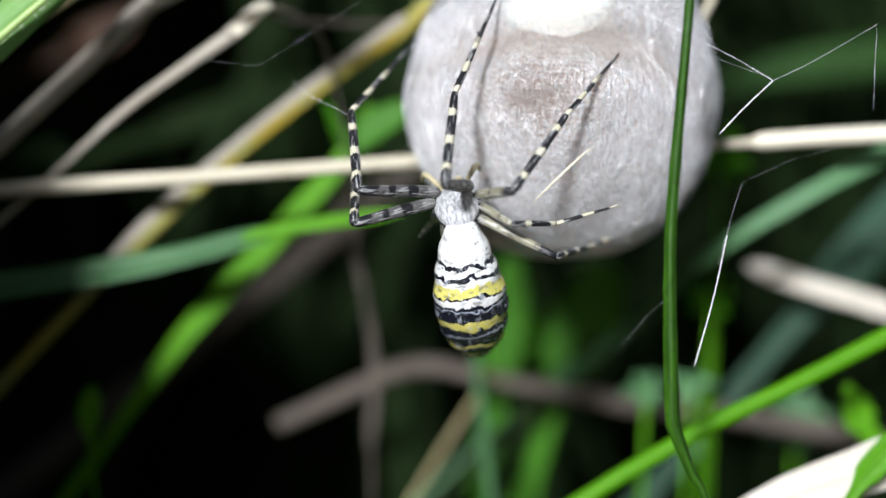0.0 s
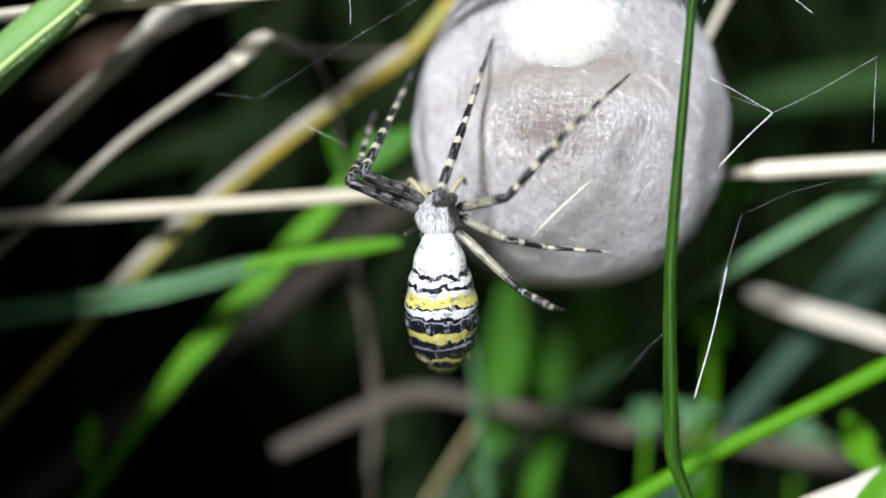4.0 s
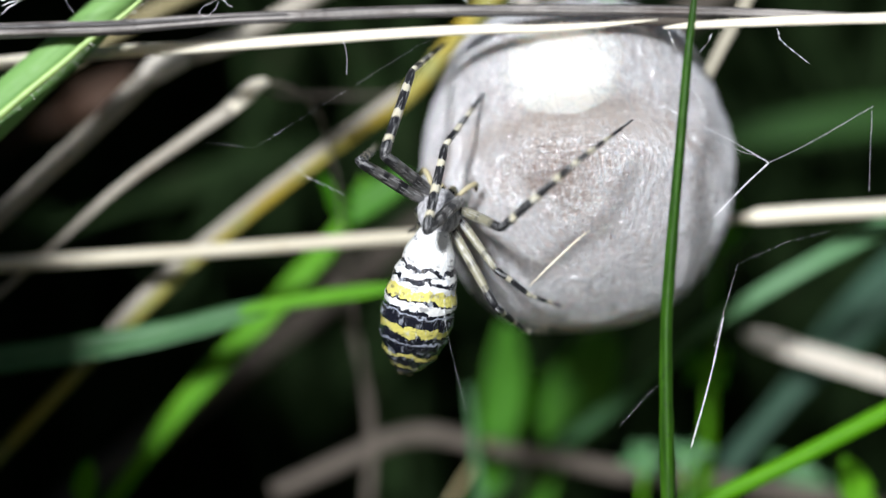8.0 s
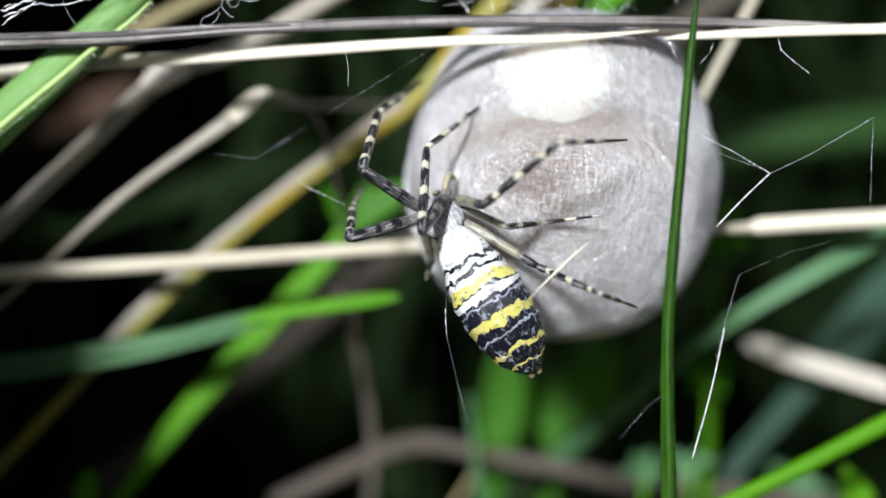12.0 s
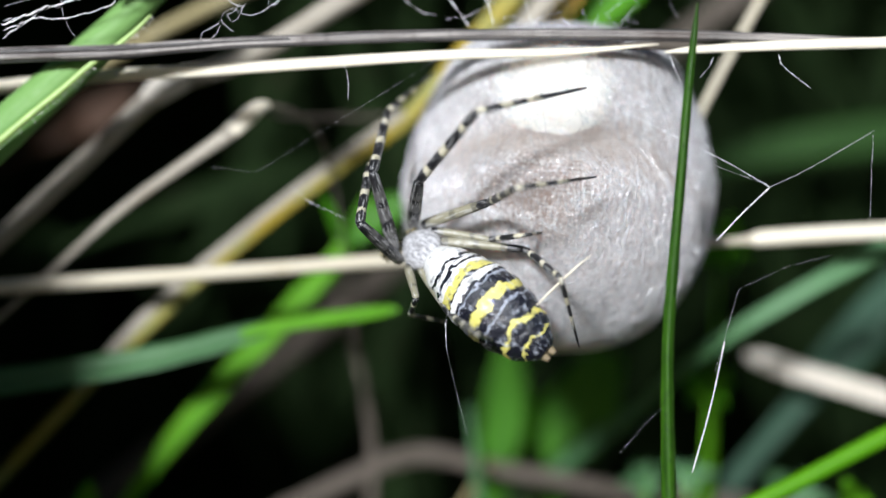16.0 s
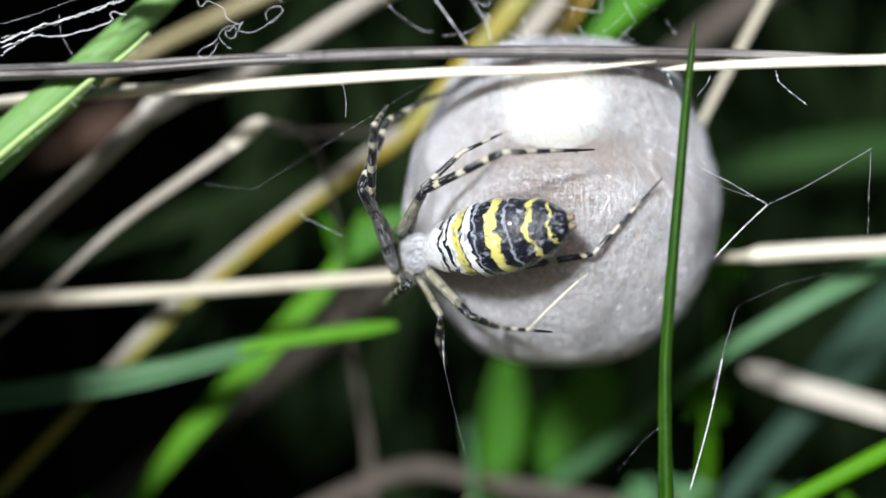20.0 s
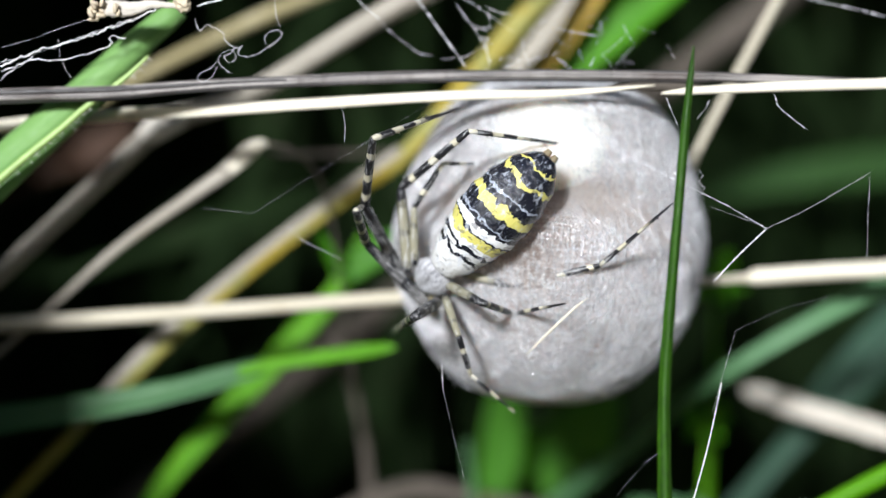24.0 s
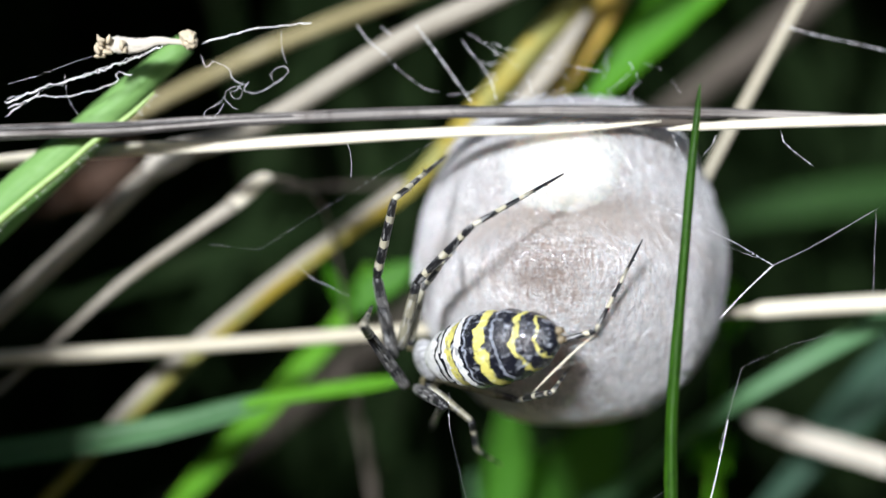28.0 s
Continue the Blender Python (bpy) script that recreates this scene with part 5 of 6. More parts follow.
# ---- what moves ----
# Body: seconds, waist x and z, way of the abdomen in degrees, lift of its tip.  Swing: seconds, degrees of the egg sac.
# Knees and ankles: seconds, x, z.  Feet: seconds, x, y, z.
BODY_A = [(0, -8.9, -10.1, -81.8, -31.7), (0.5, -9.8, -10, -75.6, -23.2), (1, -9.6, -9.6, -76.5, -13.4),
    (1.5, -9.8, -9.6, -78.2, -21.4), (2, -10.1, -9.1, -89.6, -25.3), (2.5, -9.8, -9.2, -91.1, -26.2),
    (3, -9.7, -8.7, -85.8, -17.9), (3.5, -10.3, -9.1, -84, -31), (5.5, -10.8, -6.8, -98.3, -20.3),
    (6, -10, -5.4, -103.5, -12.7), (6.5, -9.6, -5.3, -107.5, -19.9), (7, -10.3, -4.6, -107, -12.2),
    (7.5, -10.1, -4.9, -104.8, -16.4), (8, -10.4, -4.7, -101.9, -23.6), (8.5, -10, -4.2, -111.1, -6.1),
    (9, -10.3, -3.9, -104, -17.1), (9.5, -9.9, -4.1, -105.6, -10.1), (10, -9.8, -3.9, -83.2, -9.6),
    (10.5, -10, -3.7, -80.4, -6.8), (11, -9.3, -4.5, -81, -5.9), (11.5, -9.8, -4.1, -73.2, 0),
    (12, -9.5, -4.1, -58.7, 0), (12.5, -10, -4.9, -57.8, 14.1), (14.5, -8.9, -5.4, -42.1, 15.9),
    (15, -9.9, -5.3, -41.4, 0)]
BODY_B = [(15.5, -9.7, -4.6, -38.2, 10.9), (16, -10.7, -4.9, -39.8, 27.3), (16.5, -10.5, -5.2, -22.3, 3),
    (17, -10.5, -4.8, -20.7, 12.5), (17.5, -10.8, -4, -31.8, 20.5), (18, -10.8, -3.4, -12.3, 26.8),
    (18.5, -10.5, -3.8, -3, 43.8), (19, -10.2, -4.3, 3.7, 30.7), (19.5, -10.7, -3.5, -12.8, 31.2),
    (20, -10.9, -3.3, 11.5, 30.4), (20.5, -11.4, -3.9, 21, 50.6), (21, -11, -3.7, 42.9, 43.6),
    (21.5, -10.2, -2.6, 36.2, 22.6), (23.5, -9.6, -2.3, 44.8, 23.8), (24, -9.9, -2.9, 45.7, 17.5),
    (24.5, -9.4, -3.1, 45.6, 25.5), (25, -10.4, -4.6, 45.7, 15.6), (25.5, -11.4, -6.6, 49.8, 49.8),
    (26, -10.7, -5.8, 29.5, 22.4), (26.5, -11.3, -6.8, 41.2, 50.8), (27, -9.8, -8.2, 80, 44),
    (27.2, -10.6, -8.1, 72, 42), (27.5, -11, -8.1, 41.5, 47.5), (27.8, -11.2, -7.9, 15.7, 47.7),
    (28, -11, -6.8, 13, 40)]
KNEE_L1 = [(0, -16, -7.8), (1, -15.7, -7.6), (2, -15.7, -7), (3, -15.5, -6.3), (3.5, -16.1, -5.8), (5.5, -14, -0.4),
    (6, -14, 0.2), (7, -14.7, 0.3), (8, -13.9, 0.3), (9, -14.7, 0.8), (10, -14.6, 1.2), (11, -15.1, 0.2),
    (12, -15.5, 0.1), (12.5, -16, 0.2), (14.5, -13.3, 1), (15, -13.5, 1.1), (16, -14.9, 1.1), (17, -15.1, 1.4),
    (18, -14.9, 1.7), (19, -14.7, 1.5), (20, -14.9, 0.4), (21, -14.7, -0.4), (24, -16.2, 0), (25, -16.2, -3.5),
    (26, -16.5, -4.2), (27, -15.4, -5.1), (28, -15.3, -4.9)]
ANKLE_L1 = [(0, -16.7, -2), (1, -16.1, -1.7), (2, -16.2, -1.1), (3, -15.8, -0.3), (3.5, -14.4, -1.6),
    (5.5, -13, 2.8), (6, -12.1, 6.1), (7, -12.4, 6.5), (8, -12, 6.5), (9, -12.2, 6.8), (10, -12.6, 6.5),
    (11, -14.3, 6.1), (12, -14.6, 4.5), (12.5, -14.1, 3.1), (14.5, -12.2, 4.2), (15, -13.4, 5.5), (16, -14, 5.9),
    (17, -14.5, 5.8), (18, -14.4, 6.1), (19, -14.3, 5.9), (20, -14.4, 5.1), (21, -15.4, 0.9), (24, -15.6, 1.1),
    (25, -15.9, -3), (26, -15.9, -2.9), (27, -15.5, -4), (28, -15.4, -4)]
FOOT_L1 = [(0, -12.2, -6, 3.6), (1, -12.2, -6, 3.6), (2, -11.8, -6, 3.3), (3, -11.8, -6, 3.7),
    (3.5, -12.3, -10, 3.5), (5.5, -11.7, -10, 6.7), (6, -9.3, -6, 9.9), (7, -9.9, -6, 9.4), (8, -9.6, -6, 9.4),
    (9, -10, -6, 9.3), (10, -10.2, -6, 9.3), (11, -13.5, -6, 10.9), (12, -11.4, -6, 7.6), (12.5, -11.9, -10, 6.6),
    (14.5, -10.8, -10, 8.1), (15, -9.7, -6, 9.3), (16, -10.5, -6, 9.5), (17, -10.3, -6, 9.8), (18, -10.6, -6, 9.4),
    (19, -11.7, -6, 9.2), (20, -13.8, -6, 7.3), (21, -15.4, -6, 2), (24, -15.4, -6, 1.9), (25, -15.8, -6, -2.6),
    (26, -16, -6, -1.7), (27, -15.6, -6, -3.2), (28, -15.2, -6, -2.9)]
KNEE_R1 = [(0, -10, -7.5), (1, -10.1, -7.6), (2, -10.5, -7), (3, -10.5, -7.2), (3.5, -10.5, -6.6), (5.5, -10.8, -6),
    (6, -11.1, -6.3), (7, -11.8, -5.3), (8, -11, -4.9), (9, -11.2, -4.4), (10, -10.9, -4.1), (11, -11.6, -3.9),
    (12, -11.4, -4.2), (12.5, -12.1, -3.2), (14.5, -8.8, -2), (15, -10.1, -2), (16, -11.6, 0.3), (17, -13.2, -0.6),
    (18, -14.7, 0.5), (19, -14.5, 0.1), (20, -15.5, 1.1), (21, -16.3, 1.9), (24, -15.8, 2.6), (25, -15.7, 1.8),
    (26, -15.6, 0.3), (27, -15.4, -0.9), (28, -14.9, -0.8)]
ANKLE_R1 = [(0, -9.3, -1), (1, -9.3, -1.1), (2, -9.6, -0.9), (3, -9.6, -0.9), (3.5, -8.6, -0.9), (5.5, -8.8, -0.7),
    (6, -9.5, 0.2), (7, -9.9, 1.8), (8, -9.7, 1.2), (9, -9.9, 1.5), (10, -9.7, 1.5), (11, -11, 1.8),
    (12, -11.1, 1.8), (12.5, -9.6, 1), (14.5, -4.8, 1.5), (15, -7, 2.8), (16, -7.7, 4.7), (17, -12.5, 4.8),
    (18, -13.7, 5.7), (19, -13.6, 5.5), (20, -13.8, 6.3), (21, -14.5, 5.6), (24, -14.5, 6.1), (25, -14.3, 5.1),
    (26, -13.8, 4.8), (27, -13.6, 4.6), (28, -13.5, 4.5)]
FOOT_R1 = [(0, -6.2, -8.4, 6.3), (1, -6.1, -8.6, 6.2), (2, -6.2, -8.6, 6.1), (3, -6.2, -8.5, 6.2),
    (3.5, -6.4, -8.6, 6.1), (5.5, -6.3, -8.9, 5.8), (6, -6.2, -8.5, 6.2), (7, -6.2, -8.5, 6.2), (8, -6.2, -8.5, 6.3),
    (9, -6.2, -8.5, 6.3), (10, -5.9, -8.7, 6.3), (11, -6.1, -8.6, 6.2), (12, -6, -8.7, 6.2), (12.5, -6.5, -8.7, 6),
    (14.5, 0, -10.9, 5.8), (15, -0.1, -10.6, 5.9), (16, -0.1, -10.1, 6.7), (17, -7.2, -6, 9.8), (18, -7.2, -6, 9.8),
    (19, -7.1, -6, 9.6), (20, -8.7, -6, 9.5), (21, -9.1, -6, 9.3), (24, -8.2, -6, 8.9), (25, -7.9, -6, 9),
    (26, -8, -6, 9.2), (27, -9.6, -6, 8.1), (28, -9.9, -6, 8.1)]
KNEE_L2 = [(0, -16.3, -10.1), (1, -16.6, -9.2), (2, -16.8, -7.6), (3, -16.8, -6), (5.5, -16.2, -3.4),
    (6, -16.1, -1.9), (7, -16, -1.6), (8, -15.6, -0.1), (9, -15.6, 0.3), (10, -16, -1.3), (11, -16, -3.3),
    (12, -16.4, -4.6), (12.5, -16.4, -4.7), (14.5, -15.5, -2), (15, -15.3, -2.3), (16, -15.7, -2.6),
    (17, -15.7, -2.9), (18, -14.7, -6.8), (19, -13.3, -6.8), (20, -12.2, -5.6), (21, -11, -5.8), (24, -11.6, -6.1),
    (25, -11.6, -7.6), (26, -11, -9.4), (27, -9.8, -9.8), (28, -10.1, -9.7)]
ANKLE_L2 = [(0, -16.5, -6.3), (1, -16.4, -5.8), (2, -16.6, -5.2), (3, -16.6, -4.2), (5.5, -15.3, -1.3),
    (6, -14.9, -0.2), (7, -15.2, -0.4), (8, -15.1, 1), (9, -14.7, 1.1), (10, -15.5, 0.2), (11, -16, -1.3),
    (12, -16.5, -2.2), (12.5, -15.9, -0.7), (14.5, -13.9, 2.2), (15, -15.2, 2.4), (16, -15.3, 1.6), (17, -15.6, 1.1),
    (18, -15.6, -7.3), (19, -14, -7.1), (20, -13.5, -6.6), (21, -12.4, -6.8), (24, -12.6, -6.9), (25, -12.4, -8.9),
    (26, -11.6, -10.5), (27, -10.4, -11.5), (28, -10.5, -10.8)]
FOOT_L2 = [(0, -16.9, -6, -3.9), (1, -16.2, -6, -0.4), (2, -16.2, -6, -0.7), (3, -16, -6, 0.8), (5.5, -14.3, -10, 1),
    (6, -14.4, -6, 1), (7, -14.7, -6, 1), (8, -14.9, -6, 2), (9, -14.3, -6, 2.1), (10, -14.9, -6, 1.5),
    (11, -15.6, -6, 0.7), (12, -16, -6, -0.4), (12.5, -15.3, -10, 3.8), (14.5, -12.1, -10, 7), (15, -13.5, -6, 5.3),
    (16, -15, -6, 2.9), (17, -15.6, -6, 2.8), (18, -16.7, -6, -7.5), (19, -14.7, -6, -7.3), (20, -14.4, -6, -7.5),
    (21, -13.3, -6, -7.5), (24, -13.7, -6, -8), (25, -13.2, -6, -10.2), (26, -12.2, -6, -12.5),
    (27, -10.7, -6, -13.1), (28, -11, -6, -12.7)]
KNEE_R2 = [(0, -5.4, -7.9), (1, -5.3, -7.6), (2, -5.4, -6.8), (3, -5.4, -6.6), (5.5, -6.3, -5.3), (6, -5.7, -5.4),
    (7, -6.2, -4.5), (8, -5.9, -4.7), (9, -6.2, -3.8), (10, -6.5, -3.2), (11, -7.2, -2.5), (12, -7.2, -2.4),
    (12.5, -8.2, -1.7), (14.5, -6.9, -3.3), (15, -5.7, -2.2), (16, -6.7, -1.1), (17, -8.6, -1.2), (18, -9.4, 0.7),
    (19, -10, -0.3), (20, -11.1, 0.9), (21, -12.7, 3.1), (24, -12.8, 4), (25, -12.3, 1.1), (26, -12.2, 0.4),
    (27, -12.4, -0.9), (28, -12, -1.2)]
ANKLE_R2 = [(0, -1.6, -2.6), (1, -1.6, -2.5), (2, -1.8, -2.1), (3, -1.9, -1.8), (5.5, -2.1, -1.7), (6, -1.7, -1.2),
    (7, -2, -0.5), (8, -1.4, -0.6), (9, -1.4, 0), (10, -2, 0.2), (11, -2.4, 1.2), (12, -2.4, 1.6), (12.5, -4.3, 1),
    (14.5, -3.6, -1.4), (15, -3.2, -1), (16, -5.2, -0.4), (17, -5.8, 0.7), (18, -6.6, 2.1), (19, -7.8, 2),
    (20, -5.8, 3.3), (21, -7.7, 4.9), (24, -7.9, 6.8), (25, -7.7, 4.9), (26, -7.5, 3.6), (27, -9.6, 2.9),
    (28, -8.1, 2.7)]
FOOT_R2 = [(0, 2.6, -11.7, 2.2), (1, 2.5, -11.7, 2), (2, 2.7, -11.6, 2.2), (3, 2.6, -11.6, 2.3),
    (5.5, 2.7, -11.7, 2.5), (6, 2.9, -11.5, 2.6), (7, 3.1, -11.3, 2.9), (8, 3.2, -11.4, 2.8), (9, 3.1, -11.4, 2.8),
    (10, 3.2, -11.4, 2.3), (11, 2.9, -11.5, 2.4), (12, 2.8, -11.6, 2.2), (12.5, 0.1, -11.7, 4),
    (14.5, 0.1, -12.4, 0.8), (15, 0.7, -12.2, 0.5), (16, 0.6, -12.2, 0.6), (17, -2.4, -11.5, 3.3),
    (18, -4, -11.2, 2.8), (19, -4.1, -10.7, 4.2), (20, 0.8, -11.5, 3.8), (21, -0.9, -10.2, 6.6),
    (24, -1, -10.4, 6.2), (25, -0.9, -10.1, 6.7), (26, -0.9, -10.3, 6.4), (27, -3.9, -10.4, 5.1),
    (28, -1.7, -10.3, 6.4)]
KNEE_L3 = [(0, -10.7, -9.9), (1, -10.7, -9.7), (1.5, -12.6, -11), (2, -10.7, -9.1), (3, -11, -8.5),
    (5.5, -11.6, -6.5), (8, -11.2, -4.5), (10, -10.8, -4.6), (11, -10.4, -4.9), (12.5, -10.9, -6.8),
    (14.5, -11.7, -9.6), (15, -14.9, -6.6), (16, -11.8, -7.8), (17, -11.9, -9.3), (18, -10.7, -8.8), (19, -10, -8.6),
    (20, -9.9, -7.9), (21, -8.3, -7.9), (24, -8.6, -7.6), (25, -8.5, -10.3), (26, -8.3, -10.9), (27, -7.7, -11.1),
    (28, -8.1, -11.2)]
ANKLE_L3 = [(0, -11.2, -10.4), (1, -11.2, -10.3), (1.5, -13.4, -11.8), (2, -11.6, -9.9), (3, -12, -9),
    (5.5, -12.1, -6.8), (8, -11.8, -4.7), (10, -11.4, -4.9), (11, -11, -5.3), (12.5, -10.9, -7.6),
    (14.5, -11, -10.2), (15, -15.5, -3.5), (16, -12.3, -9.1), (17, -11.3, -10.5), (18, -11.1, -10.4),
    (19, -10.6, -10.4), (20, -10.1, -9.8), (21, -6.4, -10.9), (24, -7.7, -10.5), (25, -7.3, -12.6),
    (26, -6.7, -13.9), (27, -6.7, -13.6), (28, -7.6, -13.6)]
FOOT_L3 = [(0, -11.9, -10, -11.1), (1, -11.9, -10, -11), (1.5, -14.4, -10, -12.7), (2, -12.7, -10, -10.8),
    (3, -13.1, -10, -9.6), (5.5, -12.7, -10, -7.2), (8, -12.5, -10, -4.9), (10, -12.1, -10, -5.3),
    (11, -11.7, -10, -5.7), (12.5, -10.9, -10, -8.5), (14.5, -10.1, -10, -11), (15, -16, -6, -2.4),
    (16, -9.7, -6, -9.8), (17, -9.7, -6, -10.8), (18, -9.9, -6, -11.3), (19, -9.8, -6, -11.8), (20, -9.6, -6, -11.7),
    (21, -1.9, -6, -13.4), (24, -4.4, -6, -13.4), (25, -4, -6, -14.4), (26, -3.7, -6, -15.8), (27, -3.7, -6, -15.2),
    (28, -5.7, -6, -15.2)]
KNEE_R3 = [(0, -5.4, -10.1), (1, -5.4, -10), (2, -5.4, -9.9), (3, -5.4, -9.5), (5.5, -6.3, -8), (6, -5.3, -8.6),
    (7, -4.8, -8.2), (7.5, -7.5, -7.1), (8, -5.4, -8.6), (9, -5.2, -7.7), (9.5, -6.9, -6.6), (10, -5, -5.9),
    (10.5, -7.1, -4.3), (11, -5.4, -4.8), (11.5, -7.1, -4.5), (12, -5.5, -3.8), (12.5, -5.8, -3.7),
    (14.5, -5.4, -4.1), (15, -6.2, -3.9), (17, -6.2, -3.6), (18, -9.1, 0.1), (19, -9.3, -0.8), (20, -11.3, 1.1),
    (21, -11.8, 2.2), (24, -11.8, 3.4), (25, -11.9, 1.1), (26, -11.8, 0.2), (27, -11.8, -0.7), (28, -11.5, -1.2)]
ANKLE_R3 = [(0, -2.2, -10.1), (1, -2.2, -10.7), (2, -2.6, -10.4), (3, -2.8, -10), (5.5, -2.7, -8.8), (6, -2.3, -9.2),
    (7, -2.6, -8.8), (7.5, -3.4, -8.3), (8, -3.5, -9.5), (9, -3.3, -8.9), (9.5, -4.1, -8.4), (10, -2.9, -6.5),
    (10.5, -3.5, -5.1), (11, -2.8, -5.3), (11.5, -3.8, -5.2), (12, -3, -3.5), (12.5, -2.7, -3.5), (14.5, -3.5, -3.7),
    (15, -4.3, -3.5), (17, -4.8, -3.4), (18, -7.8, 1), (19, -8.1, 0.4), (20, -8.4, 3.7), (21, -9.7, 3.6),
    (24, -9.7, 4.7), (25, -9.4, 3.3), (26, -10.3, 1.1), (27, -10.4, 1.1), (28, -10.3, 0)]
FOOT_R3 = [(0, 3.3, -7.8, -8.5), (1, 3.8, -6.2, -9.5), (2, 2.3, -6.1, -10.1), (3, 2, -6.5, -9.9),
    (5.5, 1.6, -7.5, -9.8), (6, 1.7, -7.4, -9.4), (7, 2.1, -7.4, -9.2), (7.5, 1.6, -7.5, -9.8), (8, -0.8, -6, -10.4),
    (9, -0.7, -5.6, -10.6), (9.5, -0.8, -6.5, -10.5), (10, 0.7, -8.8, -8.2), (10.5, 0.9, -10.8, -6),
    (11, 0.7, -10.3, -6.4), (11.5, 0.2, -10.8, -6.1), (12, 1.1, -11.7, -3), (12.5, 1, -12, -3.2),
    (14.5, -1.2, -12, -3.3), (15, -2, -11.9, -3.1), (17, -3.2, -11.6, -3.2), (18, -6.4, -10.3, 1.6),
    (19, -6.8, -10.2, 1), (20, -5.1, -9.8, 5.4), (21, -7.6, -8.2, 5.1), (24, -7, -8.8, 4.9), (25, -6.3, -9.5, 4.4),
    (26, -9, -8.1, 1.9), (27, -7.6, -9.2, 3.1), (28, -9.1, -8.2, 1.3)]
KNEE_L4 = [(0, -9.5, -13), (1, -9.9, -12.5), (1.5, -12.6, -12.6), (2, -10.7, -12.3), (3, -10.3, -11.7),
    (5.5, -11.8, -9.2), (6, -16.9, -7.5), (6.5, -11.6, -7.3), (8, -11.6, -6.5), (8.5, -14.7, -6.1), (9, -11.6, -5.9),
    (9.5, -11.2, -5.8), (10, -13.1, -6.5), (10.5, -14.7, -7.6), (11, -10.1, -7.6), (12, -9.3, -7.7),
    (14.5, -10.9, -11.1), (15, -8.6, -10.7), (16, -9.3, -9), (16.5, -8.5, -10.5), (17, -9.5, -11.8), (18, -8.2, -9),
    (19, -8.1, -9), (20, -7.9, -7.8), (21, -7.3, -6.4), (24, -7.2, -5.1), (25, -7.2, -7.4), (26, -6.5, -9.1),
    (27, -5.8, -9.4), (28, -4.5, -9.8)]
ANKLE_L4 = [(0, -8.9, -14.8), (1, -9.3, -14.3), (1.5, -13.7, -13.1), (2, -10.3, -13.9), (3, -10.1, -13.3),
    (5.5, -11.8, -11.3), (6, -16.7, -9.4), (6.5, -11.6, -9.4), (8, -11.8, -8.6), (8.5, -15.8, -7.1), (9, -11.8, -8),
    (9.5, -11.4, -7.9), (10, -13.9, -8.5), (10.5, -15, -9), (11, -9.7, -8.8), (12, -8.3, -8.9), (14.5, -9.2, -11.2),
    (15, -9.3, -13.2), (16, -7.8, -9.9), (16.5, -4.9, -10.5), (17, -4.2, -13.3), (18, -3, -8.7), (19, -5.7, -9.5),
    (20, -5.6, -8.9), (21, -5, -6.5), (24, -4.6, -6.1), (25, -5.3, -7.8), (26, -3.2, -8.4), (27, -2.8, -8.3),
    (28, -2.7, -8.7)]
FOOT_L4 = [(0, -8.2, -10, -16.8), (1, -8.6, -10, -16.3), (1.5, -15, -10, -13.6), (2, -9.9, -10, -15.7),
    (3, -9.9, -10, -15.1), (5.5, -11.9, -10, -13.8), (6, -17.3, -6, -10.9), (6.5, -11.7, -10, -11.8),
    (8, -12.1, -10, -11), (8.5, -17, -10, -8.2), (9, -12.1, -10, -10.5), (9.5, -11.7, -10, -10.3),
    (10, -13.4, -6, -9.1), (10.5, -15.4, -10, -10.6), (11, -9.2, -10, -10.2), (12, -7.2, -10, -10.2),
    (14.5, -7.2, -10, -11.4), (15, -5.7, -6, -14.1), (16, -6, -10, -10.9), (16.5, -0.8, -6.6, -10.5),
    (17, 3.2, -6, -13.7), (18, 5.2, -8.9, -6.2), (19, -2.5, -7.8, -8.9), (20, -2.2, -7.9, -8.9),
    (21, -3.1, -10, -6.3), (24, -1.3, -10.9, -5.2), (25, -3.2, -9, -7.5), (26, -0.5, -10.3, -6.4),
    (27, -1.6, -10, -6.8), (28, -0.9, -9.6, -7.4)]
KNEE_R4 = [(0, -1.2, -12.9), (0.5, -4.2, -13.9), (1, -4.3, -15.7), (1.5, -1.9, -12.9), (2, -2.4, -12.5),
    (2.5, -4.9, -14.1), (3, -5.4, -15.1), (3.5, -3.4, -13), (5.5, -7.6, -12), (6, -4.5, -12.1), (6.5, -4.1, -11.6),
    (7, -7.4, -11.3), (7.5, -8.6, -9.7), (8, -5.2, -11.9), (8.5, -4.6, -10.7), (9, -4.2, -10.8), (9.5, -6.2, -9.9),
    (10, -3.6, -9.8), (10.5, -2.6, -8.4), (11, -1.6, -7.9), (11.5, -0.8, -9.3), (12, -1.6, -7.6), (12.5, -1.1, -6.2),
    (14.5, -1.5, -5), (15, -1.8, -3.4), (15.5, -2.3, -1.4), (16, -4.1, -4.4), (16.5, -3.1, -2.7), (17, -4.1, -2.1),
    (18, -8.3, 1.1), (19, -6, 0.9), (20, -2.4, -5.8), (21, -2.9, -4.6), (24, -3.3, -4.5), (25, -3.1, -6.6),
    (26, -2.9, -6.3), (27, -3, -6.7), (28, -1.8, -7)]
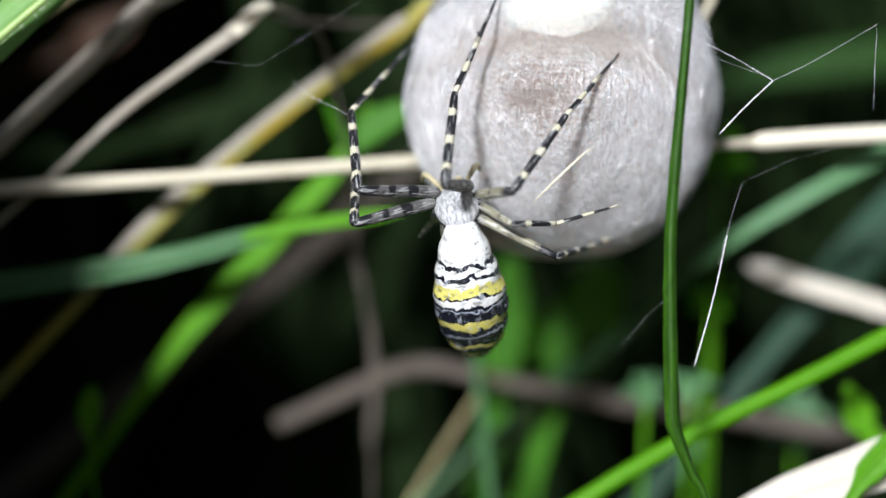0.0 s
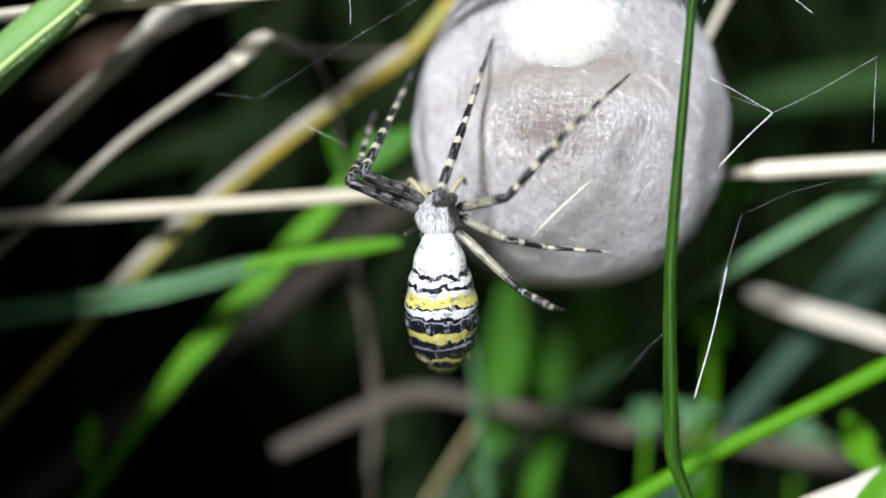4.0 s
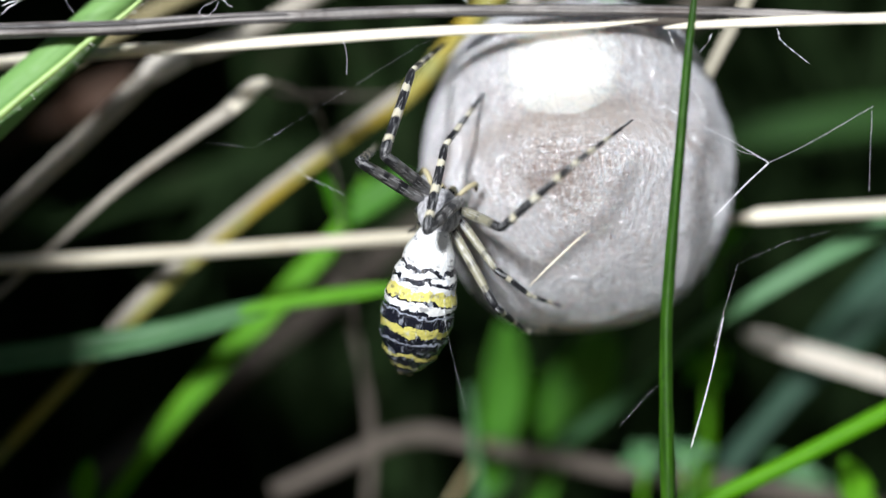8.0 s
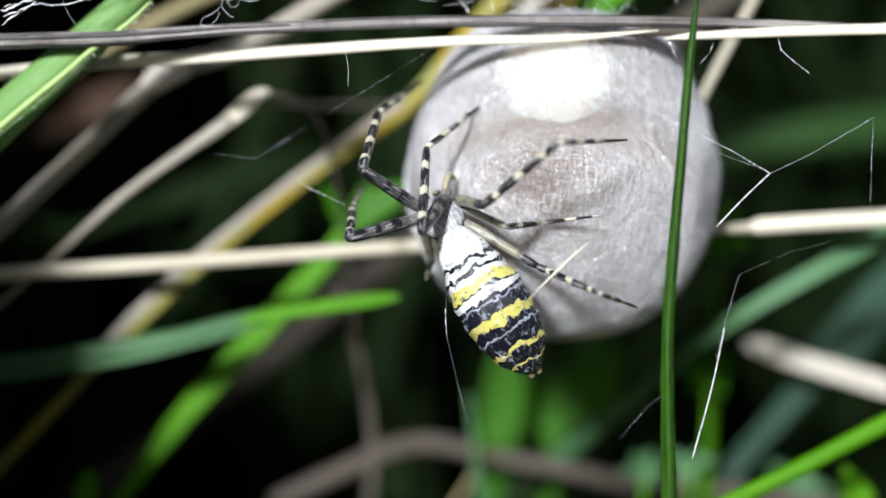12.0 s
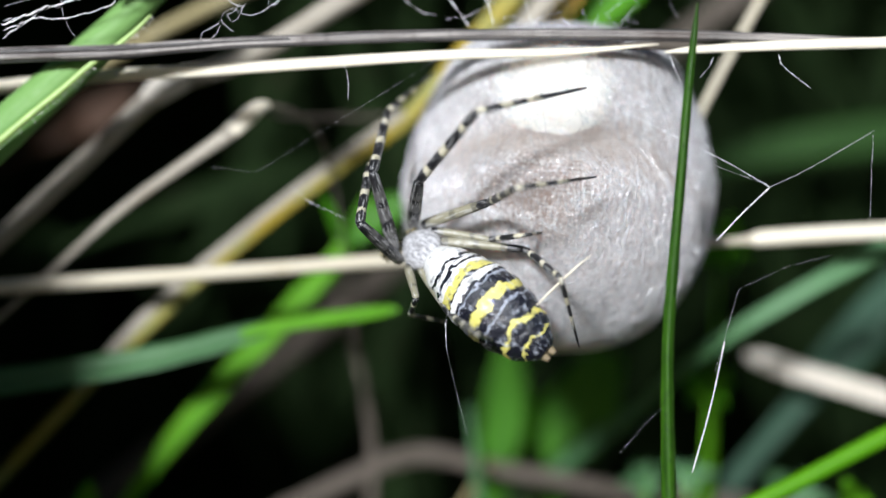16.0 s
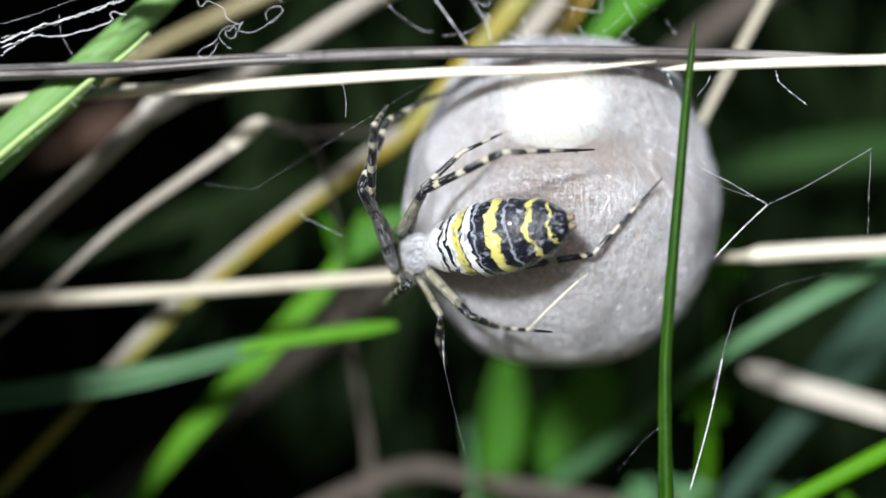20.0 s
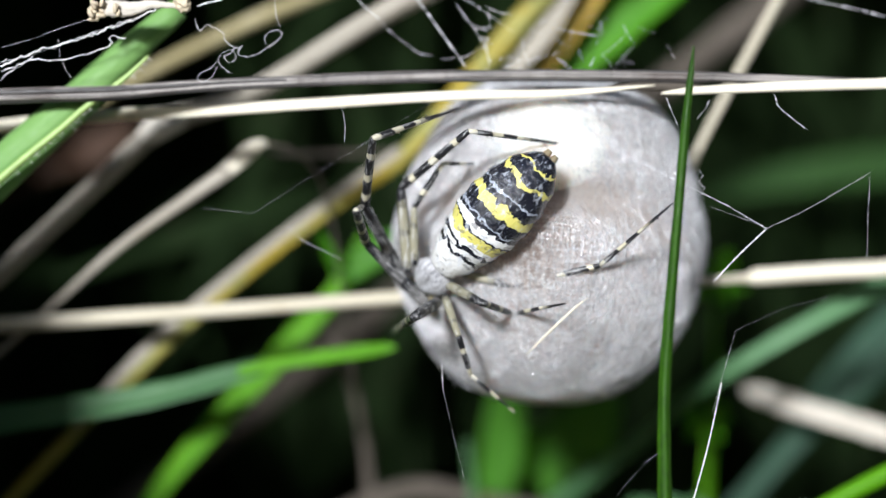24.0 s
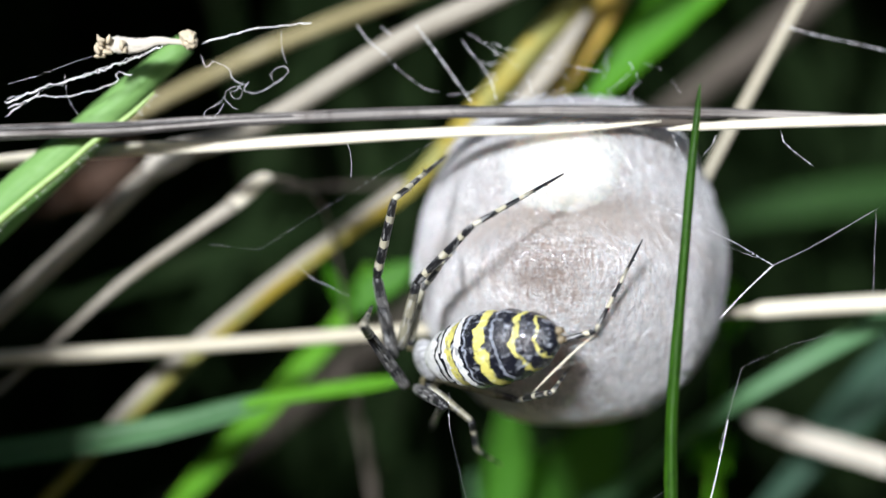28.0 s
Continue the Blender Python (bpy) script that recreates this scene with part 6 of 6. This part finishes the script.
ANKLE_R4 = [(0, 0.7, -11.8), (0.5, -0.9, -13.8), (1, -3.4, -17.8), (1.5, 0.1, -12.4), (2, -0.6, -12.3),
    (2.5, -1.4, -13.6), (3, -4.4, -16.8), (3.5, -1.5, -12.9), (5.5, -7.5, -14.7), (6, -2.9, -12.4),
    (6.5, -2.1, -11.9), (7, -5.1, -12.1), (7.5, -8.6, -12.3), (8, -3.7, -12.2), (8.5, -2.8, -11.2), (9, -2.8, -11.2),
    (9.5, -6.7, -11.7), (10, -1.4, -10.8), (10.5, -0.8, -9.8), (11, 0.5, -9.6), (11.5, -0.1, -10.3), (12, 0.5, -8.3),
    (12.5, 1.5, -7.3), (14.5, 2.1, -4.7), (15, 3.1, -3.1), (15.5, 1.6, -2.5), (16, -2, -6.3), (16.5, 1.2, -2.2),
    (17, 1.1, -0.9), (18, -2.8, 2.7), (19, -1, 2.6), (20, 2.1, -3.3), (21, 2.9, -2.7), (24, 1.5, -2.6),
    (25, 1.4, -3), (26, 1.3, -2.5), (27, 0.6, -2.3), (28, 1.9, -4.3)]
FOOT_R4 = [(0, 4.8, -6, -10.6), (0.5, 2.8, -10, -13.7), (1, -1.6, -6, -18.7), (1.5, 2.5, -10, -11.8),
    (2, 3.7, -6, -11.5), (2.5, 2.7, -10, -13), (3, -3.7, -6, -18.7), (3.5, 0.6, -10, -12.7), (5.5, -7.3, -10, -17.9),
    (6, -0.4, -6, -12.4), (6.5, 0.3, -10, -12.2), (7, -0.7, -6, -13.6), (7.5, -8.7, -10, -15.3),
    (8, -1.1, -6, -12.7), (8.5, -0.7, -10, -11.8), (9, -0.3, -6, -12.2), (9.5, -7.3, -10, -13.7),
    (10, 1.8, -6, -12.1), (10.5, 1.2, -10, -11.5), (11, 1.2, -6, -12.5), (11.5, 0.6, -10, -11.5),
    (12, 3.9, -6.1, -9.5), (12.5, 4.6, -7.7, -8.6), (14.5, 6.2, -9.7, -4.3), (15, 6.6, -9, -4.3),
    (15.5, 6.1, -10, -3.7), (16, -0.3, -6, -11.3), (16.5, 6.2, -10.4, -1.6), (17, 6.4, -10.1, -1.7),
    (18, 4, -11.2, 2), (19, 4.8, -10.9, 1.8), (20, 6.3, -10, 2.3), (21, 6.5, -9.7, 2.7), (24, 6.1, -10.2, 1.7),
    (25, 6.2, -10.1, 1.7), (26, 2.4, -11.2, 4), (27, 2.4, -11.1, 4.2), (28, 3.8, -11.3, 1.8)]
SWING = [(0, -2), (0.5, -1.4), (1, -1.3), (1.5, -1.2), (2, -0.7), (2.5, -0.7), (3, -0.8), (3.5, 0.4), (5.5, 2.2),
    (6, 3.3), (6.5, 3.7), (7, 4), (7.5, 4.5), (8, 4.7), (8.5, 4.8), (9, 4.7), (9.5, 4.7), (10, 4.7), (10.5, 4.4),
    (11, 3.1), (11.5, 0.9), (12, -1.1), (12.5, -2.1), (14.5, -2.3), (15, -2.4), (15.5, -2.2), (16, -2.2), (16.5, -3),
    (17, -3.4), (17.5, -3.1), (18, -2.2), (18.5, -0.7), (19, -0.4), (19.5, -0.9), (20, -0.3), (20.5, 1.2), (21, 0.5),
    (21.5, -2.4), (23.5, -4.2), (24, -4.5), (24.5, -4.2), (25, -2.4), (25.5, -0.5), (26, -0.7), (26.5, -0.7),
    (27, 0.2), (27.5, 0.9), (28, 0.9)]
# The egg sac's rise: seconds, mm.
RISE = [(0, -0.3), (3, -0.2), (6, 0), (10, 0.1), (17, 0.2), (19.5, 0.5), (21, 0.2), (21.5, 0), (24, -0.9), (25, -0.7), (26, -0.5), (27, 0), (28, 0.2)]


def at(rows, t):
    a = np.array(rows, dtype=float)
    return [float(np.interp(t, a[:, 0], a[:, k])) for k in range(1, a.shape[1])]


def piece_pose(a, b, side):
    """A limb piece from a towards b, keeping its side direction from the row before."""
    y = (b - a).normalized()
    x = (side - y * side.dot(y)).normalized()
    z = x.cross(y)
    return Matrix(((x.x, y.x, z.x, a.x), (x.y, y.y, z.y, a.y), (x.z, y.z, z.z, a.z), (0, 0, 0, 1))), x


def reach(a, b, length, sign, most=0.985):
    """The end of a piece that starts at a and covers b as the viewer sees it; sign: away from the viewer or towards."""
    d = Vector((b.x - a.x, 0, b.z - a.z))
    if d.length > most * length:
        d *= most * length / d.length
    d.y = sign * math.sqrt(max(0.0, length * length - d.length_squared))
    return a + d.normalized() * length


def sunk(p):
    """How deep a point lies under the egg sac's skin."""
    return max(0.0, 0.0121 - (p - V(-0.25, 0, 0)).length)


def motions():
    times = [k / 5 for k in range(141)]
    body_rows = BODY_A + BODY_B
    roots = {}
    rows, tail = [], []
    for t in times:
        x, z, way, lift = at(body_rows, t)
        # the head lags behind the swing of the abdomen
        ways = [at(body_rows, min(28, max(0, t + d)))[2] for d in (-0.6, -0.3, 0, 0.3, 0.6)]
        mean = sum(ways) / 5
        a = radians(mean)
        fwd = Vector((-math.cos(a), 0, -math.sin(a)))
        up = Vector((0, -1, 0))
        side = fwd.cross(up)
        # set back against the egg sac as the abdomen is raised
        p = V(x, float(np.interp(t, (0, 12, 18, 28), (-14.0, -13.5, -11.2, -10.6))), z)
        m = Matrix(((side.x, fwd.x, up.x, p.x), (side.y, fwd.y, up.y, p.y), (side.z, fwd.z, up.z, p.z), (0, 0, 0, 1)))
        roots[t] = m
        rows.append((t, m))
        tail.append((t, pose(0, 0, 0, 0, 0, way - mean) @ pose(0, 0, 0, -lift, 0, 0)))
    walk(SPIDER, rows)
    walk(ABDOMEN_PART, tail)
    # the head bows away from the viewer as the abdomen is raised
    walk(CARAPACE_PART, [(t, pose(0, 0, 0, -d, 0, 0)) for t, d in ((0, 0), (8, 0), (16, 14), (21, 20), (25, 24), (25.6, 36), (28, 40))])
    for name, (hip, lens, _, _) in LEGS.items():
        f_rows, t_rows, m_rows = [], [], []
        sides = [Vector((0.2, -0.3, 1)), Vector((0.2, -0.3, 1)), Vector((0.2, -0.3, 1))]
        l1, l2, l3 = [k * 0.001 for k in lens]
        before = (1, 1)
        for t in times:
            root = roots[t]
            h = root @ (Vector(hip) * 0.001)
            kx, kz = at(KNEES[name], t)
            ax, az = at(ANKLES[name], t)
            foot = V(*at(FEET[name], t))
            lift = -1.0
            if name in ("L3", "L4"):  # tucked under the body at first
                lift = min(1.0, max(-1.0, 1.0 - (t - 14.2) * 1.4))
            for most in (0.985, 0.95, 0.9, 0.84, 0.78):  # the femur is raised until it clears the egg sac
                j1 = reach(h, V(kx, 0, kz), l1, lift, most)
                if sunk(j1) + sunk((h + j1) / 2) == 0:
                    break
            # of the two ways in depth that each piece can take, those that bring the foot to its hold
            best = None
            for s2 in (-1, 1):
                for s3 in (-1, 1):
                    j2 = reach(j1, V(ax, 0, az), l2, s2)
                    end = reach(j2, foot, l3, s3)
                    cost = abs(end.y - foot.y) + 0.0012 * ((s2 != before[0]) + (s3 != before[1]))
                    cost += 3 * (sunk(j2) + sunk(end) + sunk((j1 + j2) / 2) + sunk((j2 + end) / 2))
                    if best is None or cost < best[0]:
                        best = (cost, j2, end, (s2, s3))
            _, j2, end, before = best
            poses = []
            for i, (a, b) in enumerate(((h, j1), (j1, j2), (j2, end))):
                m, sides[i] = piece_pose(a, b, sides[i])
                poses.append(m)
            inv = poses[0].inverted()
            f_rows.append((t, root.inverted() @ poses[0]))
            t_rows.append((t, inv @ poses[1]))
            m_rows.append((t, inv @ poses[2]))
        for ob, r in zip(LEG_PARTS[name], (f_rows, t_rows, m_rows)):
            walk(ob, r)
    walk(egg_sac, [(r[0], Matrix.Translation(SAC_TOP + Vector((0, 0, at(RISE, r[0])[0] * 0.001))) @ pose(0, 0, 0, 0, -r[1], 0)) for r in SWING])


KNEES = {"L1": KNEE_L1, "L2": KNEE_L2, "L3": KNEE_L3, "L4": KNEE_L4, "R1": KNEE_R1, "R2": KNEE_R2, "R3": KNEE_R3, "R4": KNEE_R4}
ANKLES = {"L1": ANKLE_L1, "L2": ANKLE_L2, "L3": ANKLE_L3, "L4": ANKLE_L4, "R1": ANKLE_R1, "R2": ANKLE_R2, "R3": ANKLE_R3, "R4": ANKLE_R4}
FEET = {"L1": FOOT_L1, "L2": FOOT_L2, "L3": FOOT_L3, "L4": FOOT_L4, "R1": FOOT_R1, "R2": FOOT_R2, "R3": FOOT_R3, "R4": FOOT_R4}
motions()
